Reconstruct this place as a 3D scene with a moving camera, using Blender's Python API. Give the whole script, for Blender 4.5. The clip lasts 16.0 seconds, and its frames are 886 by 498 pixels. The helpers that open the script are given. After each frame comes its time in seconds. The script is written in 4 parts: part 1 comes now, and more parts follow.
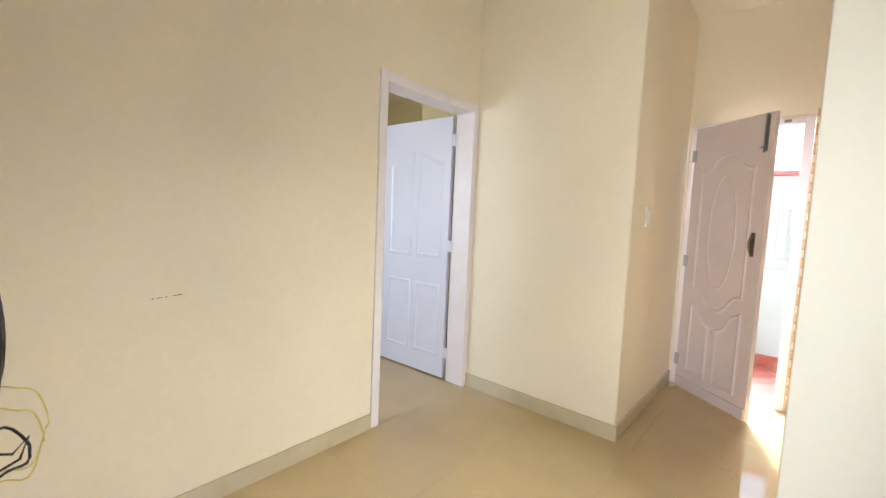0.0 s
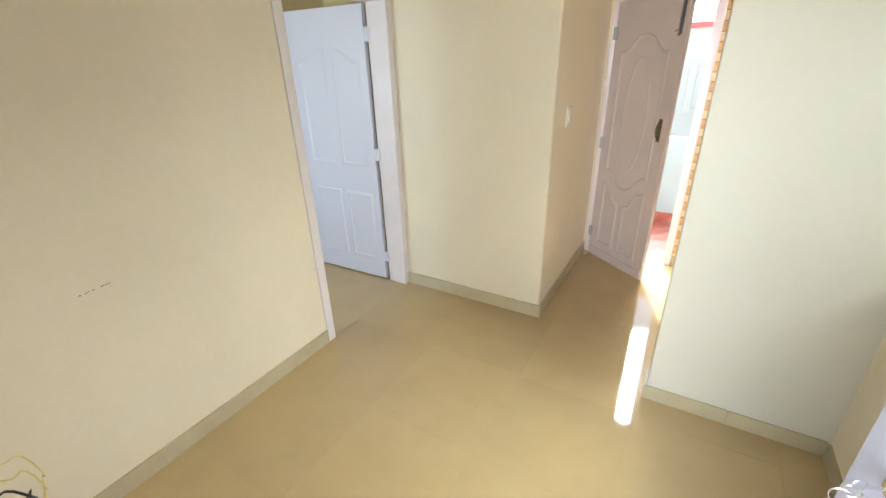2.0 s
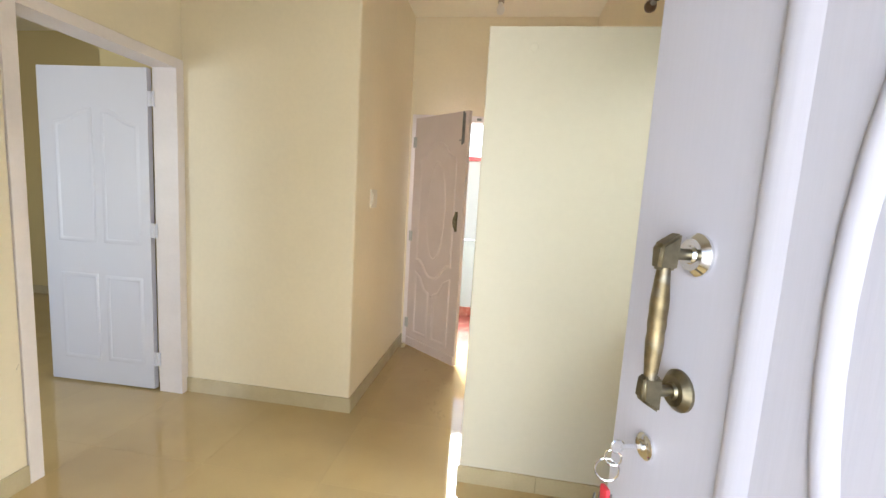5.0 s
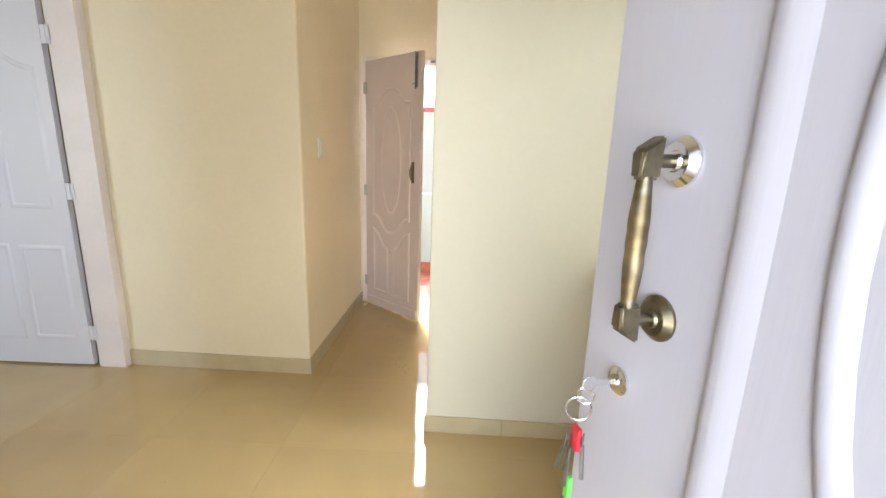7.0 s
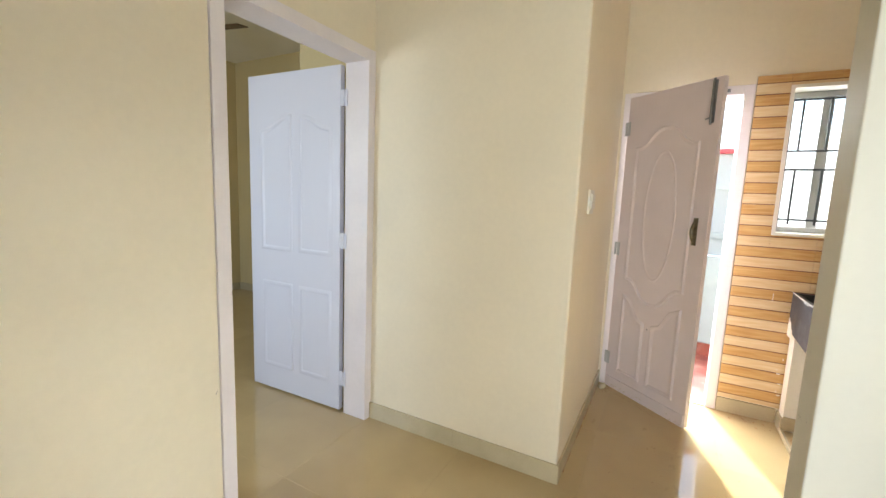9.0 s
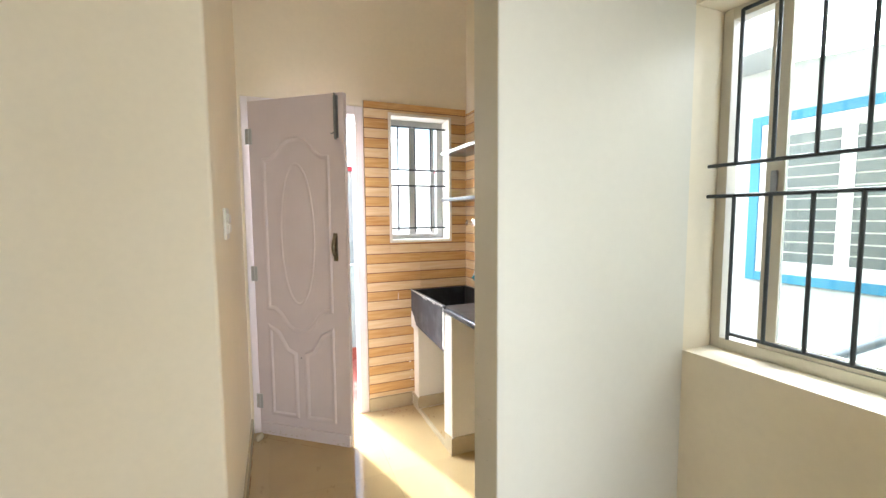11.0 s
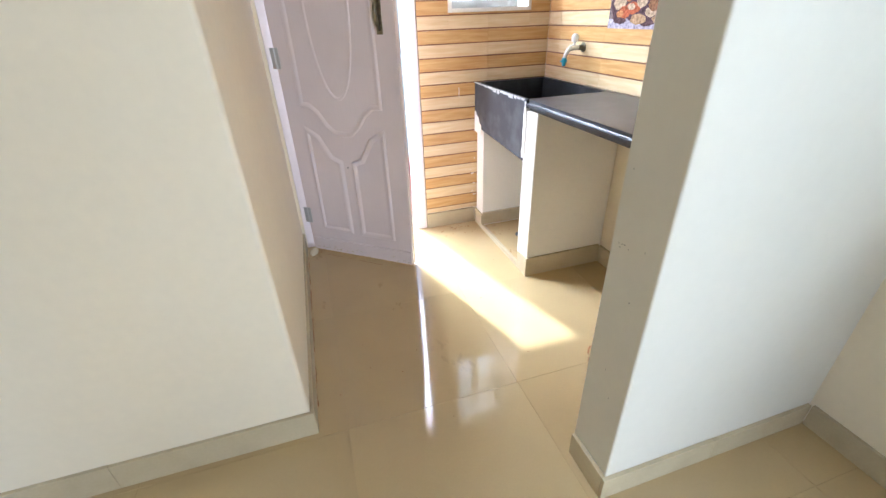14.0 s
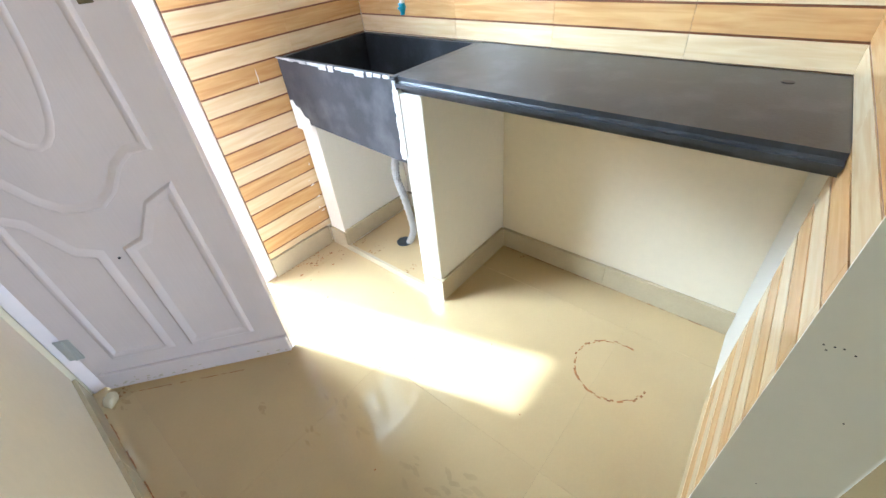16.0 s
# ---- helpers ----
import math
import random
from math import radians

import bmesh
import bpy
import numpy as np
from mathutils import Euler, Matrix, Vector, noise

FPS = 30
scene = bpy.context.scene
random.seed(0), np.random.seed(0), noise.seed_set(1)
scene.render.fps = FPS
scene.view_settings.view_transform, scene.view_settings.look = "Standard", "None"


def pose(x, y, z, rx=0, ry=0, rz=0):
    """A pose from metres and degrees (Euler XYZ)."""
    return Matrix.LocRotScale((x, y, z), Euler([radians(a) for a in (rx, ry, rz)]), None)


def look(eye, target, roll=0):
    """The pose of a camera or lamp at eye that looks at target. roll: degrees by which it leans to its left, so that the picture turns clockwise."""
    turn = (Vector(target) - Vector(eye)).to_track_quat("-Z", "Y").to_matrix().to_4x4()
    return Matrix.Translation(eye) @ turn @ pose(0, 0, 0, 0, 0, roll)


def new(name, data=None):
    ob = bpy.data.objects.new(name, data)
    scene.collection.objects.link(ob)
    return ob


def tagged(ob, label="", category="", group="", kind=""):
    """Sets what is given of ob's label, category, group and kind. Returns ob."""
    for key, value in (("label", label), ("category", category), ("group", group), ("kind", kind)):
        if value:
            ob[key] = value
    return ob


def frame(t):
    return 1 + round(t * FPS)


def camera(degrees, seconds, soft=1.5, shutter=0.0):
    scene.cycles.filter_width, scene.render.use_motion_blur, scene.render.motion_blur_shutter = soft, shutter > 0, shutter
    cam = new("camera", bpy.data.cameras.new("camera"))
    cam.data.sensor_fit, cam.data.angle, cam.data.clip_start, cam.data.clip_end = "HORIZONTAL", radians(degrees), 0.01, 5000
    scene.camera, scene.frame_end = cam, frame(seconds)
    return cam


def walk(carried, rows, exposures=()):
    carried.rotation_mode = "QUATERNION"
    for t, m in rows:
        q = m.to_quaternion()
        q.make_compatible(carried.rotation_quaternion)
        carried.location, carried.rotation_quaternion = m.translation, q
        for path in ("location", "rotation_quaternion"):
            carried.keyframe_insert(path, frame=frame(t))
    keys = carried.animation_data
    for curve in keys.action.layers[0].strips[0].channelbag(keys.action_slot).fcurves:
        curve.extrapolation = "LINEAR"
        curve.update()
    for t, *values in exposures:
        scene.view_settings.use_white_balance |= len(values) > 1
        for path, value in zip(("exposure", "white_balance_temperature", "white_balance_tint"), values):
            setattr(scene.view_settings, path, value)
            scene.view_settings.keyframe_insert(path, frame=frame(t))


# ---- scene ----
cam = camera(94.0, 16.0)
PATH = [
    (0, (0.133, 0.492, 1.298), (-1.167, 2.002, 1.134), 2.5),
    (0.5, (0.114, 0.497, 1.347), (-1.301, 1.903, 1.211), 2.1),
    (1, (0.135, 0.527, 1.398), (-1.251, 1.952, 1.175), 1.2),
    (1.5, (0.131, 0.516, 1.545), (-1.052, 2.057, 1.072), -0.2),
    (2, (0.118, 0.509, 1.679), (-0.825, 2.067, 0.854), -1.7),
    (2.5, (0.113, 0.417, 1.71), (-0.684, 1.865, 0.583), -3.7),
    (3, (0.128, 0.401, 1.651), (-0.558, 1.807, 0.403), -4.6),
    (3.5, (0.111, 0.408, 1.555), (-0.494, 2.06, 0.604), -2.4),
    (4, (0.108, 0.42, 1.421), (-0.377, 2.324, 1.05), 1.9),
    (4.5, (0.213, 0.522, 1.372), (-0.178, 2.477, 1.21), 2.9),
    (4.7, (0.249, 0.574, 1.373), (-0.099, 2.534, 1.185), 3.2),
    (6.8, (0.307, 0.721, 1.318), (0.312, 2.673, 0.882), 2.3),
    (7, (0.28, 0.724, 1.311), (0.198, 2.675, 0.878), 1.9),
    (7.5, (0.15, 0.734, 1.302), (-0.258, 2.64, 0.857), 1.0),
    (8, (0.038, 0.776, 1.304), (-0.872, 2.496, 0.844), -0.1),
    (8.5, (-0.076, 0.917, 1.295), (-1.247, 2.496, 0.924), 1.8),
    (9, (-0.245, 1.102, 1.343), (-1.187, 2.847, 1.087), 2.2),
    (9.5, (-0.397, 1.233, 1.385), (-0.907, 3.155, 1.175), 1.4),
    (10, (-0.419, 1.386, 1.342), (-0.452, 3.379, 1.178), 1.3),
    (10.2, (-0.389, 1.46, 1.366), (-0.225, 3.45, 1.238), 1.0),
    (12.3, (-0.549, 1.532, 1.357), (0.548, 3.165, 0.999), -0.3),
    (12.5, (-0.557, 1.551, 1.315), (0.452, 3.216, 0.858), -0.5),
    (13, (-0.553, 1.682, 1.255), (0.18, 3.393, 0.522), -1.5),
    (13.5, (-0.471, 1.867, 1.187), (0.015, 3.549, 0.22), -2.3),
    (14, (-0.432, 2.0, 1.175), (0.063, 3.667, 0.187), -2.1),
    (14.5, (-0.459, 2.212, 1.187), (0.251, 3.851, 0.288), -2.6),
    (15, (-0.47, 2.391, 1.21), (0.47, 3.908, 0.308), -4.0),
    (15.5, (-0.406, 2.584, 1.196), (0.698, 3.906, 0.18), -5.3),
    (16, (-0.374, 2.757, 1.178), (0.769, 3.834, -0.059), -6.0),
]
# (seconds, stops, kelvin, tint)
EXPOSURES = [(0, 2.37, 6450, 12), (1.0, 2.37, 6300, 9), (2.0, 2.24, 6350, 7), (3.0, 2.06, 6450, 7), (4.2, 2.16, 6850, 8), (7.0, 2.2, 6850, 9), (8.0, 2.22, 6400, 8), (10.2, 2.22, 6400, 8), (12.3, 2.15, 5650, 12), (13.2, 2.36, 5550, 11), (14.5, 2.36, 5350, 9), (16, 2.58, 5050, 2)]
walk(cam, [(t, look(eye, target, roll)) for t, eye, target, roll in PATH], EXPOSURES)

# ---- world, sun, large lights ----
SUN_AZ, SUN_EL = math.atan2(-0.31, 1.0), radians(56)
world = bpy.data.worlds.new("sky")
scene.world = world
world.use_nodes = True
wn = world.node_tree
sky = wn.nodes.new("ShaderNodeTexSky")
sky.sky_type = "NISHITA"
sky.sun_disc = False
sky.sun_elevation, sky.sun_rotation = SUN_EL, SUN_AZ
wn.links.new(sky.outputs[0], wn.nodes["Background"].inputs[0])
wn.nodes["Background"].inputs[1].default_value = 0.13
SUN_DIR = Vector((math.sin(SUN_AZ) * math.cos(SUN_EL), math.cos(SUN_AZ) * math.cos(SUN_EL), math.sin(SUN_EL)))
sun = new("sun", bpy.data.lights.new("sun", "SUN"))
sun.data.energy, sun.data.angle, sun.data.color = 1.75, radians(1.4), (1.0, 0.98, 0.95)
sun.matrix_world = look(SUN_DIR * 30, (0, 0, 0))


def opening_lamp(name, eye, target, w, h, energy, color):
    """Sky light that comes in through an opening."""
    lamp = new(name, bpy.data.lights.new(name, "AREA"))
    lamp.data.shape, lamp.data.size, lamp.data.size_y = "RECTANGLE", w, h
    lamp.data.energy, lamp.data.color = energy, color
    lamp.matrix_world = look(eye, target)
    return lamp


opening_lamp("entrance_skylight", (0.48, -0.7, 1.1), (0.1, 2.5, 0.85), 2.3, 2.0, 27, (0.945, 0.98, 1.0))
opening_lamp("hall_window_skylight", (2.30, 2.75, 2.62), (-1.7, 0.9, 1.1), 2.2, 0.84, 49, (0.94, 0.98, 1.0))
opening_lamp("bedroom_skylight", (-3.3, 0.15, 1.5), (-3.3, 3.0, 1.0), 1.2, 1.2, 9, (0.72, 0.84, 1.0))
opening_lamp("kitchen_window_skylight", (0.545, 4.47, 1.62), (0.545, 3.0, 1.3), 0.42, 0.84, 0.6, (1.0, 0.98, 0.95))
kitchen_sky = opening_lamp("kitchen_door_skylight", (-0.85, 5.62, 2.72), (0.25, 2.9, 1.0), 2.5, 1.5, 66, (0.95, 0.975, 1.0))
kitchen_sky.data.spread = radians(110)


# ---- materials ----
def mat(name, color, rough=0.6, metal=0.0, var=0.08, scale=3.0, fine=60.0, bump=0.1, stain=None, stain_amt=0.0, spread=0.0, spec=0.5, detail=5, rvar=0.05, grain=False):
    """Painted or plain surface: two scales of colour variation, fine relief, optional stains, spread between pieces."""
    m = bpy.data.materials.new(name)
    m.use_nodes = True
    nt = m.node_tree
    N, L = nt.nodes, nt.links
    b = N["Principled BSDF"]
    n1, n2 = N.new("ShaderNodeTexNoise"), N.new("ShaderNodeTexNoise")
    n1.inputs["Scale"].default_value, n2.inputs["Scale"].default_value = scale, fine
    n1.inputs["Detail"].default_value, n2.inputs["Detail"].default_value = detail, 3
    geo = N.new("ShaderNodeNewGeometry")
    for n in (n1, n2):
        L.new(geo.outputs["Position"], n.inputs["Vector"])
    if grain:
        mp = N.new("ShaderNodeMapping")
        mp.inputs["Scale"].default_value = (1, 1, 0.05)
        L.new(geo.outputs["Position"], mp.inputs["Vector"])
        L.new(mp.outputs[0], n2.inputs["Vector"])
    r1 = N.new("ShaderNodeMapRange")
    r1.inputs["From Min"].default_value, r1.inputs["From Max"].default_value = 0.3, 0.7
    r1.inputs["To Min"].default_value, r1.inputs["To Max"].default_value = 1 - var, 1 + var
    L.new(n1.outputs["Fac"], r1.inputs["Value"])
    r2 = N.new("ShaderNodeMapRange")
    r2.inputs["From Min"].default_value, r2.inputs["From Max"].default_value = 0.3, 0.7
    r2.inputs["To Min"].default_value, r2.inputs["To Max"].default_value = 1 - var * 0.4, 1 + var * 0.4
    L.new(n2.outputs["Fac"], r2.inputs["Value"])
    mu = N.new("ShaderNodeMath")
    mu.operation = "MULTIPLY"
    L.new(r1.outputs[0], mu.inputs[0])
    L.new(r2.outputs[0], mu.inputs[1])
    last = mu
    if spread:
        oi = N.new("ShaderNodeObjectInfo")
        r3 = N.new("ShaderNodeMapRange")
        r3.inputs["To Min"].default_value, r3.inputs["To Max"].default_value = 1 - spread, 1 + spread
        L.new(oi.outputs["Random"], r3.inputs["Value"])
        m3 = N.new("ShaderNodeMath")
        m3.operation = "MULTIPLY"
        L.new(last.outputs[0], m3.inputs[0])
        L.new(r3.outputs[0], m3.inputs[1])
        last = m3
    vm = N.new("ShaderNodeVectorMath")
    vm.operation = "SCALE"
    vm.inputs[0].default_value = color
    L.new(last.outputs[0], vm.inputs["Scale"])
    out = vm.outputs[0]
    if stain:
        ns = N.new("ShaderNodeTexNoise")
        ns.inputs["Scale"].default_value, ns.inputs["Detail"].default_value = scale * 1.7, 4
        L.new(geo.outputs["Position"], ns.inputs["Vector"])
        rs = N.new("ShaderNodeMapRange")
        rs.inputs["From Min"].default_value, rs.inputs["From Max"].default_value = 0.48, 0.85
        rs.inputs["To Max"].default_value = stain_amt
        L.new(ns.outputs["Fac"], rs.inputs["Value"])
        mx = N.new("ShaderNodeMix")
        mx.data_type = "RGBA"
        L.new(rs.outputs[0], mx.inputs[0])
        L.new(out, mx.inputs[6])
        mx.inputs[7].default_value = (*stain, 1)
        out = mx.outputs[2]
    L.new(out, b.inputs["Base Color"])
    rr = N.new("ShaderNodeMapRange")
    rr.inputs["From Min"].default_value, rr.inputs["From Max"].default_value = 0.3, 0.7
    rr.inputs["To Min"].default_value, rr.inputs["To Max"].default_value = max(0.02, rough * (1 - rvar)), min(1, rough * (1 + rvar))
    L.new(n1.outputs["Fac"], rr.inputs["Value"])
    L.new(rr.outputs[0], b.inputs["Roughness"])
    b.inputs["Metallic"].default_value = metal
    b.inputs["Specular IOR Level"].default_value = spec
    if bump:
        bp = N.new("ShaderNodeBump")
        bp.inputs["Strength"].default_value, bp.inputs["Distance"].default_value = bump, 0.004
        L.new(n2.outputs["Fac"], bp.inputs["Height"])
        L.new(bp.outputs[0], b.inputs["Normal"])
    return m


def wood_mat(name, light, dark, stretch):
    """Printed wood grain under a glaze; stretch: scale along x, y, z."""
    m = bpy.data.materials.new(name)
    m.use_nodes = True
    N, L = m.node_tree.nodes, m.node_tree.links
    b = N["Principled BSDF"]
    co, mp, no, oi = N.new("ShaderNodeTexCoord"), N.new("ShaderNodeMapping"), N.new("ShaderNodeTexNoise"), N.new("ShaderNodeObjectInfo")
    mp.inputs["Scale"].default_value = stretch
    L.new(co.outputs["Object"], mp.inputs["Vector"])
    cb = N.new("ShaderNodeCombineXYZ")
    ml = N.new("ShaderNodeMath")
    ml.operation, ml.inputs[1].default_value = "MULTIPLY", 37.0
    L.new(oi.outputs["Random"], ml.inputs[0])
    L.new(ml.outputs[0], cb.inputs[2])
    L.new(cb.outputs[0], mp.inputs["Location"])
    L.new(mp.outputs[0], no.inputs["Vector"])
    no.inputs["Scale"].default_value, no.inputs["Detail"].default_value, no.inputs["Distortion"].default_value = 1.0, 6, 0.6
    cr = N.new("ShaderNodeValToRGB")
    cr.color_ramp.elements[0].position, cr.color_ramp.elements[1].position = 0.32, 0.66
    cr.color_ramp.elements[0].color, cr.color_ramp.elements[1].color = (*dark, 1), (*light, 1)
    L.new(no.outputs["Fac"], cr.inputs[0])
    L.new(cr.outputs[0], b.inputs["Base Color"])
    b.inputs["Roughness"].default_value = 0.16
    return m


def glass_mat(name, tint, rough=0.0):
    m = bpy.data.materials.new(name)
    m.use_nodes = True
    b = m.node_tree.nodes["Principled BSDF"]
    b.inputs["Base Color"].default_value = (*tint, 1)
    b.inputs["Transmission Weight"].default_value = 1.0
    b.inputs["Roughness"].default_value = rough
    b.inputs["IOR"].default_value = 1.45
    return m


M_WALL = mat("cream_wall_paint", (0.80, 0.712, 0.545), 0.55, var=0.035, scale=1.6, fine=38, bump=0.08, spec=0.35)
# The cream wall paint, greyed: cool light on the partition is in the colour.
M_PART = mat("cool_lit_wall_paint", (0.69, 0.655, 0.56), 0.55, var=0.025, scale=1.2, fine=38, bump=0.08, spec=0.35)
M_CEIL = mat("ceiling_distemper", (0.85, 0.80, 0.68), 0.8, var=0.03, scale=1.5, bump=0.1)
M_WHITE = mat("white_plaster", (0.80, 0.77, 0.70), 0.6, var=0.03, scale=2, bump=0.15)
M_SKIRT = mat("beige_skirting_tile", (0.53, 0.45, 0.295), 0.21, var=0.06, scale=5, fine=120, bump=0.03, stain=(0.30, 0.20, 0.11), stain_amt=0.25)
M_FLOOR = mat("beige_vitrified_tile", (0.52, 0.388, 0.195), 0.05, var=0.035, scale=2.5, fine=140, bump=0.012, stain=(0.40, 0.29, 0.15), stain_amt=0.28, spread=0.03, spec=0.75, rvar=0.55)
M_GROUT = mat("floor_grout", (0.47, 0.35, 0.18), 0.6, var=0.15, scale=8)
M_DOORW = mat("white_door_paint", (0.70, 0.70, 0.78), 0.34, var=0.012, scale=1.1, fine=170, bump=0.09, detail=2, grain=True)
# Lilac door paint with the entrance leaf's shade put into the colour.
M_DOORE = mat("shaded_lilac_door_paint", (0.49, 0.49, 0.59), 0.34, var=0.03, scale=1.1, fine=170, bump=0.08, detail=2, grain=True)
M_DOORP = mat("pinkish_white_door_paint", (0.71, 0.62, 0.62), 0.35, var=0.025, scale=4, fine=170, bump=0.09, stain=(0.5, 0.42, 0.38), stain_amt=0.15, grain=True)
M_FRAME = mat("frame_paint", (0.80, 0.74, 0.74), 0.35, var=0.03, scale=5, fine=50, bump=0.08)
M_BLACK = mat("black_granite", (0.030, 0.032, 0.036), 0.34, var=0.35, scale=6, fine=160, bump=0.06, stain=(0.16, 0.17, 0.18), stain_amt=0.45)
M_SLATE = mat("dull_black_stone", (0.045, 0.046, 0.052), 0.5, var=0.2, scale=6, fine=120, bump=0.1, stain=(0.20, 0.21, 0.22), stain_amt=0.45, spec=0.35)
M_BASIN = mat("wet_black_stone", (0.032, 0.034, 0.038), 0.32, var=0.3, scale=6, fine=120, bump=0.08, stain=(0.14, 0.15, 0.16), stain_amt=0.4, spec=0.4)
M_SHELF = mat("grey_stone_shelf", (0.16, 0.16, 0.17), 0.2, var=0.15, scale=8, bump=0.03)
M_GROOVE = mat("brown_plank_line", (0.20, 0.075, 0.028), 0.3, var=0.2, scale=10, bump=0)
M_STEEL = mat("chrome", (0.75, 0.75, 0.76), 0.15, 1.0, var=0.04, scale=20, bump=0)
M_DULL = mat("dull_grey_steel", (0.30, 0.31, 0.32), 0.35, 1.0, var=0.15, scale=20, bump=0.05)
M_BRASS = mat("worn_antique_brass", (0.25, 0.20, 0.12), 0.52, 1.0, var=0.45, scale=26, bump=0.1, stain=(0.24, 0.24, 0.23), stain_amt=1.0)
M_ANTIQ = mat("antique_bronze", (0.21, 0.185, 0.13), 0.36, 1.0, var=0.3, scale=40, bump=0.05)
M_IRON = mat("dark_grille_paint", (0.035, 0.045, 0.05), 0.45, var=0.2, scale=20, bump=0.05)
M_ALU = mat("ivory_aluminium", (0.62, 0.58, 0.48), 0.35, var=0.03, scale=4, bump=0.02)
M_ALUG = mat("grey_aluminium", (0.45, 0.46, 0.46), 0.35, 0.3, var=0.04, scale=4, bump=0.02)
M_CABLE = mat("black_cable", (0.025, 0.022, 0.026), 0.45, var=0.2, scale=30, bump=0)
M_YELLOW = mat("yellow_wire", (0.75, 0.62, 0.18), 0.4, var=0.05, bump=0)
M_TAPE = mat("stripped_wire_grey", (0.35, 0.31, 0.26), 0.5, var=0.2, scale=40, bump=0)
M_SWITCH = mat("ivory_switch_plastic", (0.74, 0.70, 0.60), 0.3, var=0.02, bump=0)
M_RED = mat("red_oxide_floor", (0.24, 0.06, 0.045), 0.5, var=0.2, scale=5, stain=(0.5, 0.36, 0.30), stain_amt=0.5)
M_REDP = mat("red_plastic", (0.6, 0.03, 0.05), 0.3, var=0.05, bump=0)
M_GREENP = mat("green_plastic", (0.12, 0.62, 0.10), 0.3, var=0.05, bump=0)
M_BLUEP = mat("cyan_plastic", (0.04, 0.38, 0.55), 0.3, var=0.05, bump=0)
M_WHITEP = mat("white_plastic", (0.75, 0.74, 0.70), 0.3, var=0.05, bump=0)
M_GREYP = mat("grey_plastic_pipe", (0.40, 0.39, 0.38), 0.45, var=0.1, bump=0)
M_PARAPET = mat("pale_blue_plaster", (0.27, 0.34, 0.38), 0.8, var=0.04, bump=0.2)
M_FACADE = mat("white_facade", (0.50, 0.535, 0.53), 0.85, var=0.04, scale=0.8, bump=0.2)
M_REAR = mat("grey_white_facade", (0.50, 0.52, 0.53), 0.85, var=0.04, scale=0.8, bump=0.2)
M_CYAN = mat("cyan_trim_paint", (0.04, 0.22, 0.36), 0.6, var=0.04, bump=0.1)
M_BLIND = mat("grey_louvre", (0.12, 0.14, 0.14), 0.4, var=0.1, bump=0)
M_RAIL = mat("grey_rail_paint", (0.15, 0.18, 0.22), 0.45, var=0.08, bump=0)
M_GROUND = mat("dusty_ground", (0.28, 0.25, 0.21), 0.95, var=0.2, scale=0.5, bump=0.2)
M_BROWN = mat("brown_fan_blade", (0.10, 0.055, 0.03), 0.4, var=0.1, bump=0)
M_RUST = mat("rust_stain", (0.27, 0.115, 0.03), 0.8, var=0.3, scale=60, bump=0)
M_BEDWALL = mat("ochre_bedroom_paint", (0.62, 0.50, 0.26), 0.6, var=0.03, scale=1.2, bump=0.1)
M_PLANK_L = wood_mat("light_plank_print", (0.78, 0.63, 0.395), (0.68, 0.495, 0.27), (5, 5, 60))
M_PLANK_O = wood_mat("orange_plank_print", (0.69, 0.44, 0.19), (0.56, 0.31, 0.115), (5, 5, 60))
M_GLASS = glass_mat("window_glass", (0.90, 0.97, 0.94))
M_FROST = glass_mat("obscured_glass", (0.85, 0.93, 0.90), 0.25)


# ---- building helpers ----
def box(bm, x0, x1, y0, y1, z0, z1, bevel=0.0):
    r = bmesh.ops.create_cube(bm, size=1.0)
    bmesh.ops.scale(bm, vec=(x1 - x0, y1 - y0, z1 - z0), verts=r["verts"])
    bmesh.ops.translate(bm, vec=((x0 + x1) / 2, (y0 + y1) / 2, (z0 + z1) / 2), verts=r["verts"])
    if bevel:
        es = list({e for v in r["verts"] for e in v.link_edges})
        bmesh.ops.bevel(bm, geom=es, offset=bevel, segments=2, affect="EDGES", profile=0.6)
    return bm


def bx(*a, bevel=0.0):
    return box(bmesh.new(), *a, bevel=bevel)


def cyl(bm, a, b, r0, r1=None, seg=16):
    """A rod from a to b."""
    a, b = Vector(a), Vector(b)
    m = Matrix.Translation((a + b) / 2) @ (b - a).to_track_quat("Z", "Y").to_matrix().to_4x4()
    bmesh.ops.create_cone(bm, cap_ends=True, segments=seg, radius1=r0, radius2=r0 if r1 is None else r1, depth=(b - a).length, matrix=m)
    return bm


def tube(bm, pts, r, seg=8, closed=False):
    """A round tube along points."""
    pts = [Vector(p) for p in pts]
    n = len(pts)
    rings = []
    up = Vector((0.12, 0.31, 0.94)).normalized()
    for i, p in enumerate(pts):
        a = pts[(i - 1) % n] if closed or i else pts[0]
        b = pts[(i + 1) % n] if closed or i < n - 1 else pts[-1]
        d = (b - a).normalized()
        u = d.cross(up)
        if u.length < 1e-3:
            u = d.cross(Vector((1, 0, 0)))
        u.normalize()
        w = d.cross(u)
        rad = r[i] if isinstance(r, (list, tuple)) else r
        rings.append([bm.verts.new(p + (u * math.cos(k * math.tau / seg) + w * math.sin(k * math.tau / seg)) * rad) for k in range(seg)])
    for i in range(n if closed else n - 1):
        A, B = rings[i], rings[(i + 1) % n]
        for k in range(seg):
            bm.faces.new((A[k], A[(k + 1) % seg], B[(k + 1) % seg], B[k]))
    if not closed:
        bm.faces.new(rings[0][::-1])
        bm.faces.new(rings[-1])
    return bm


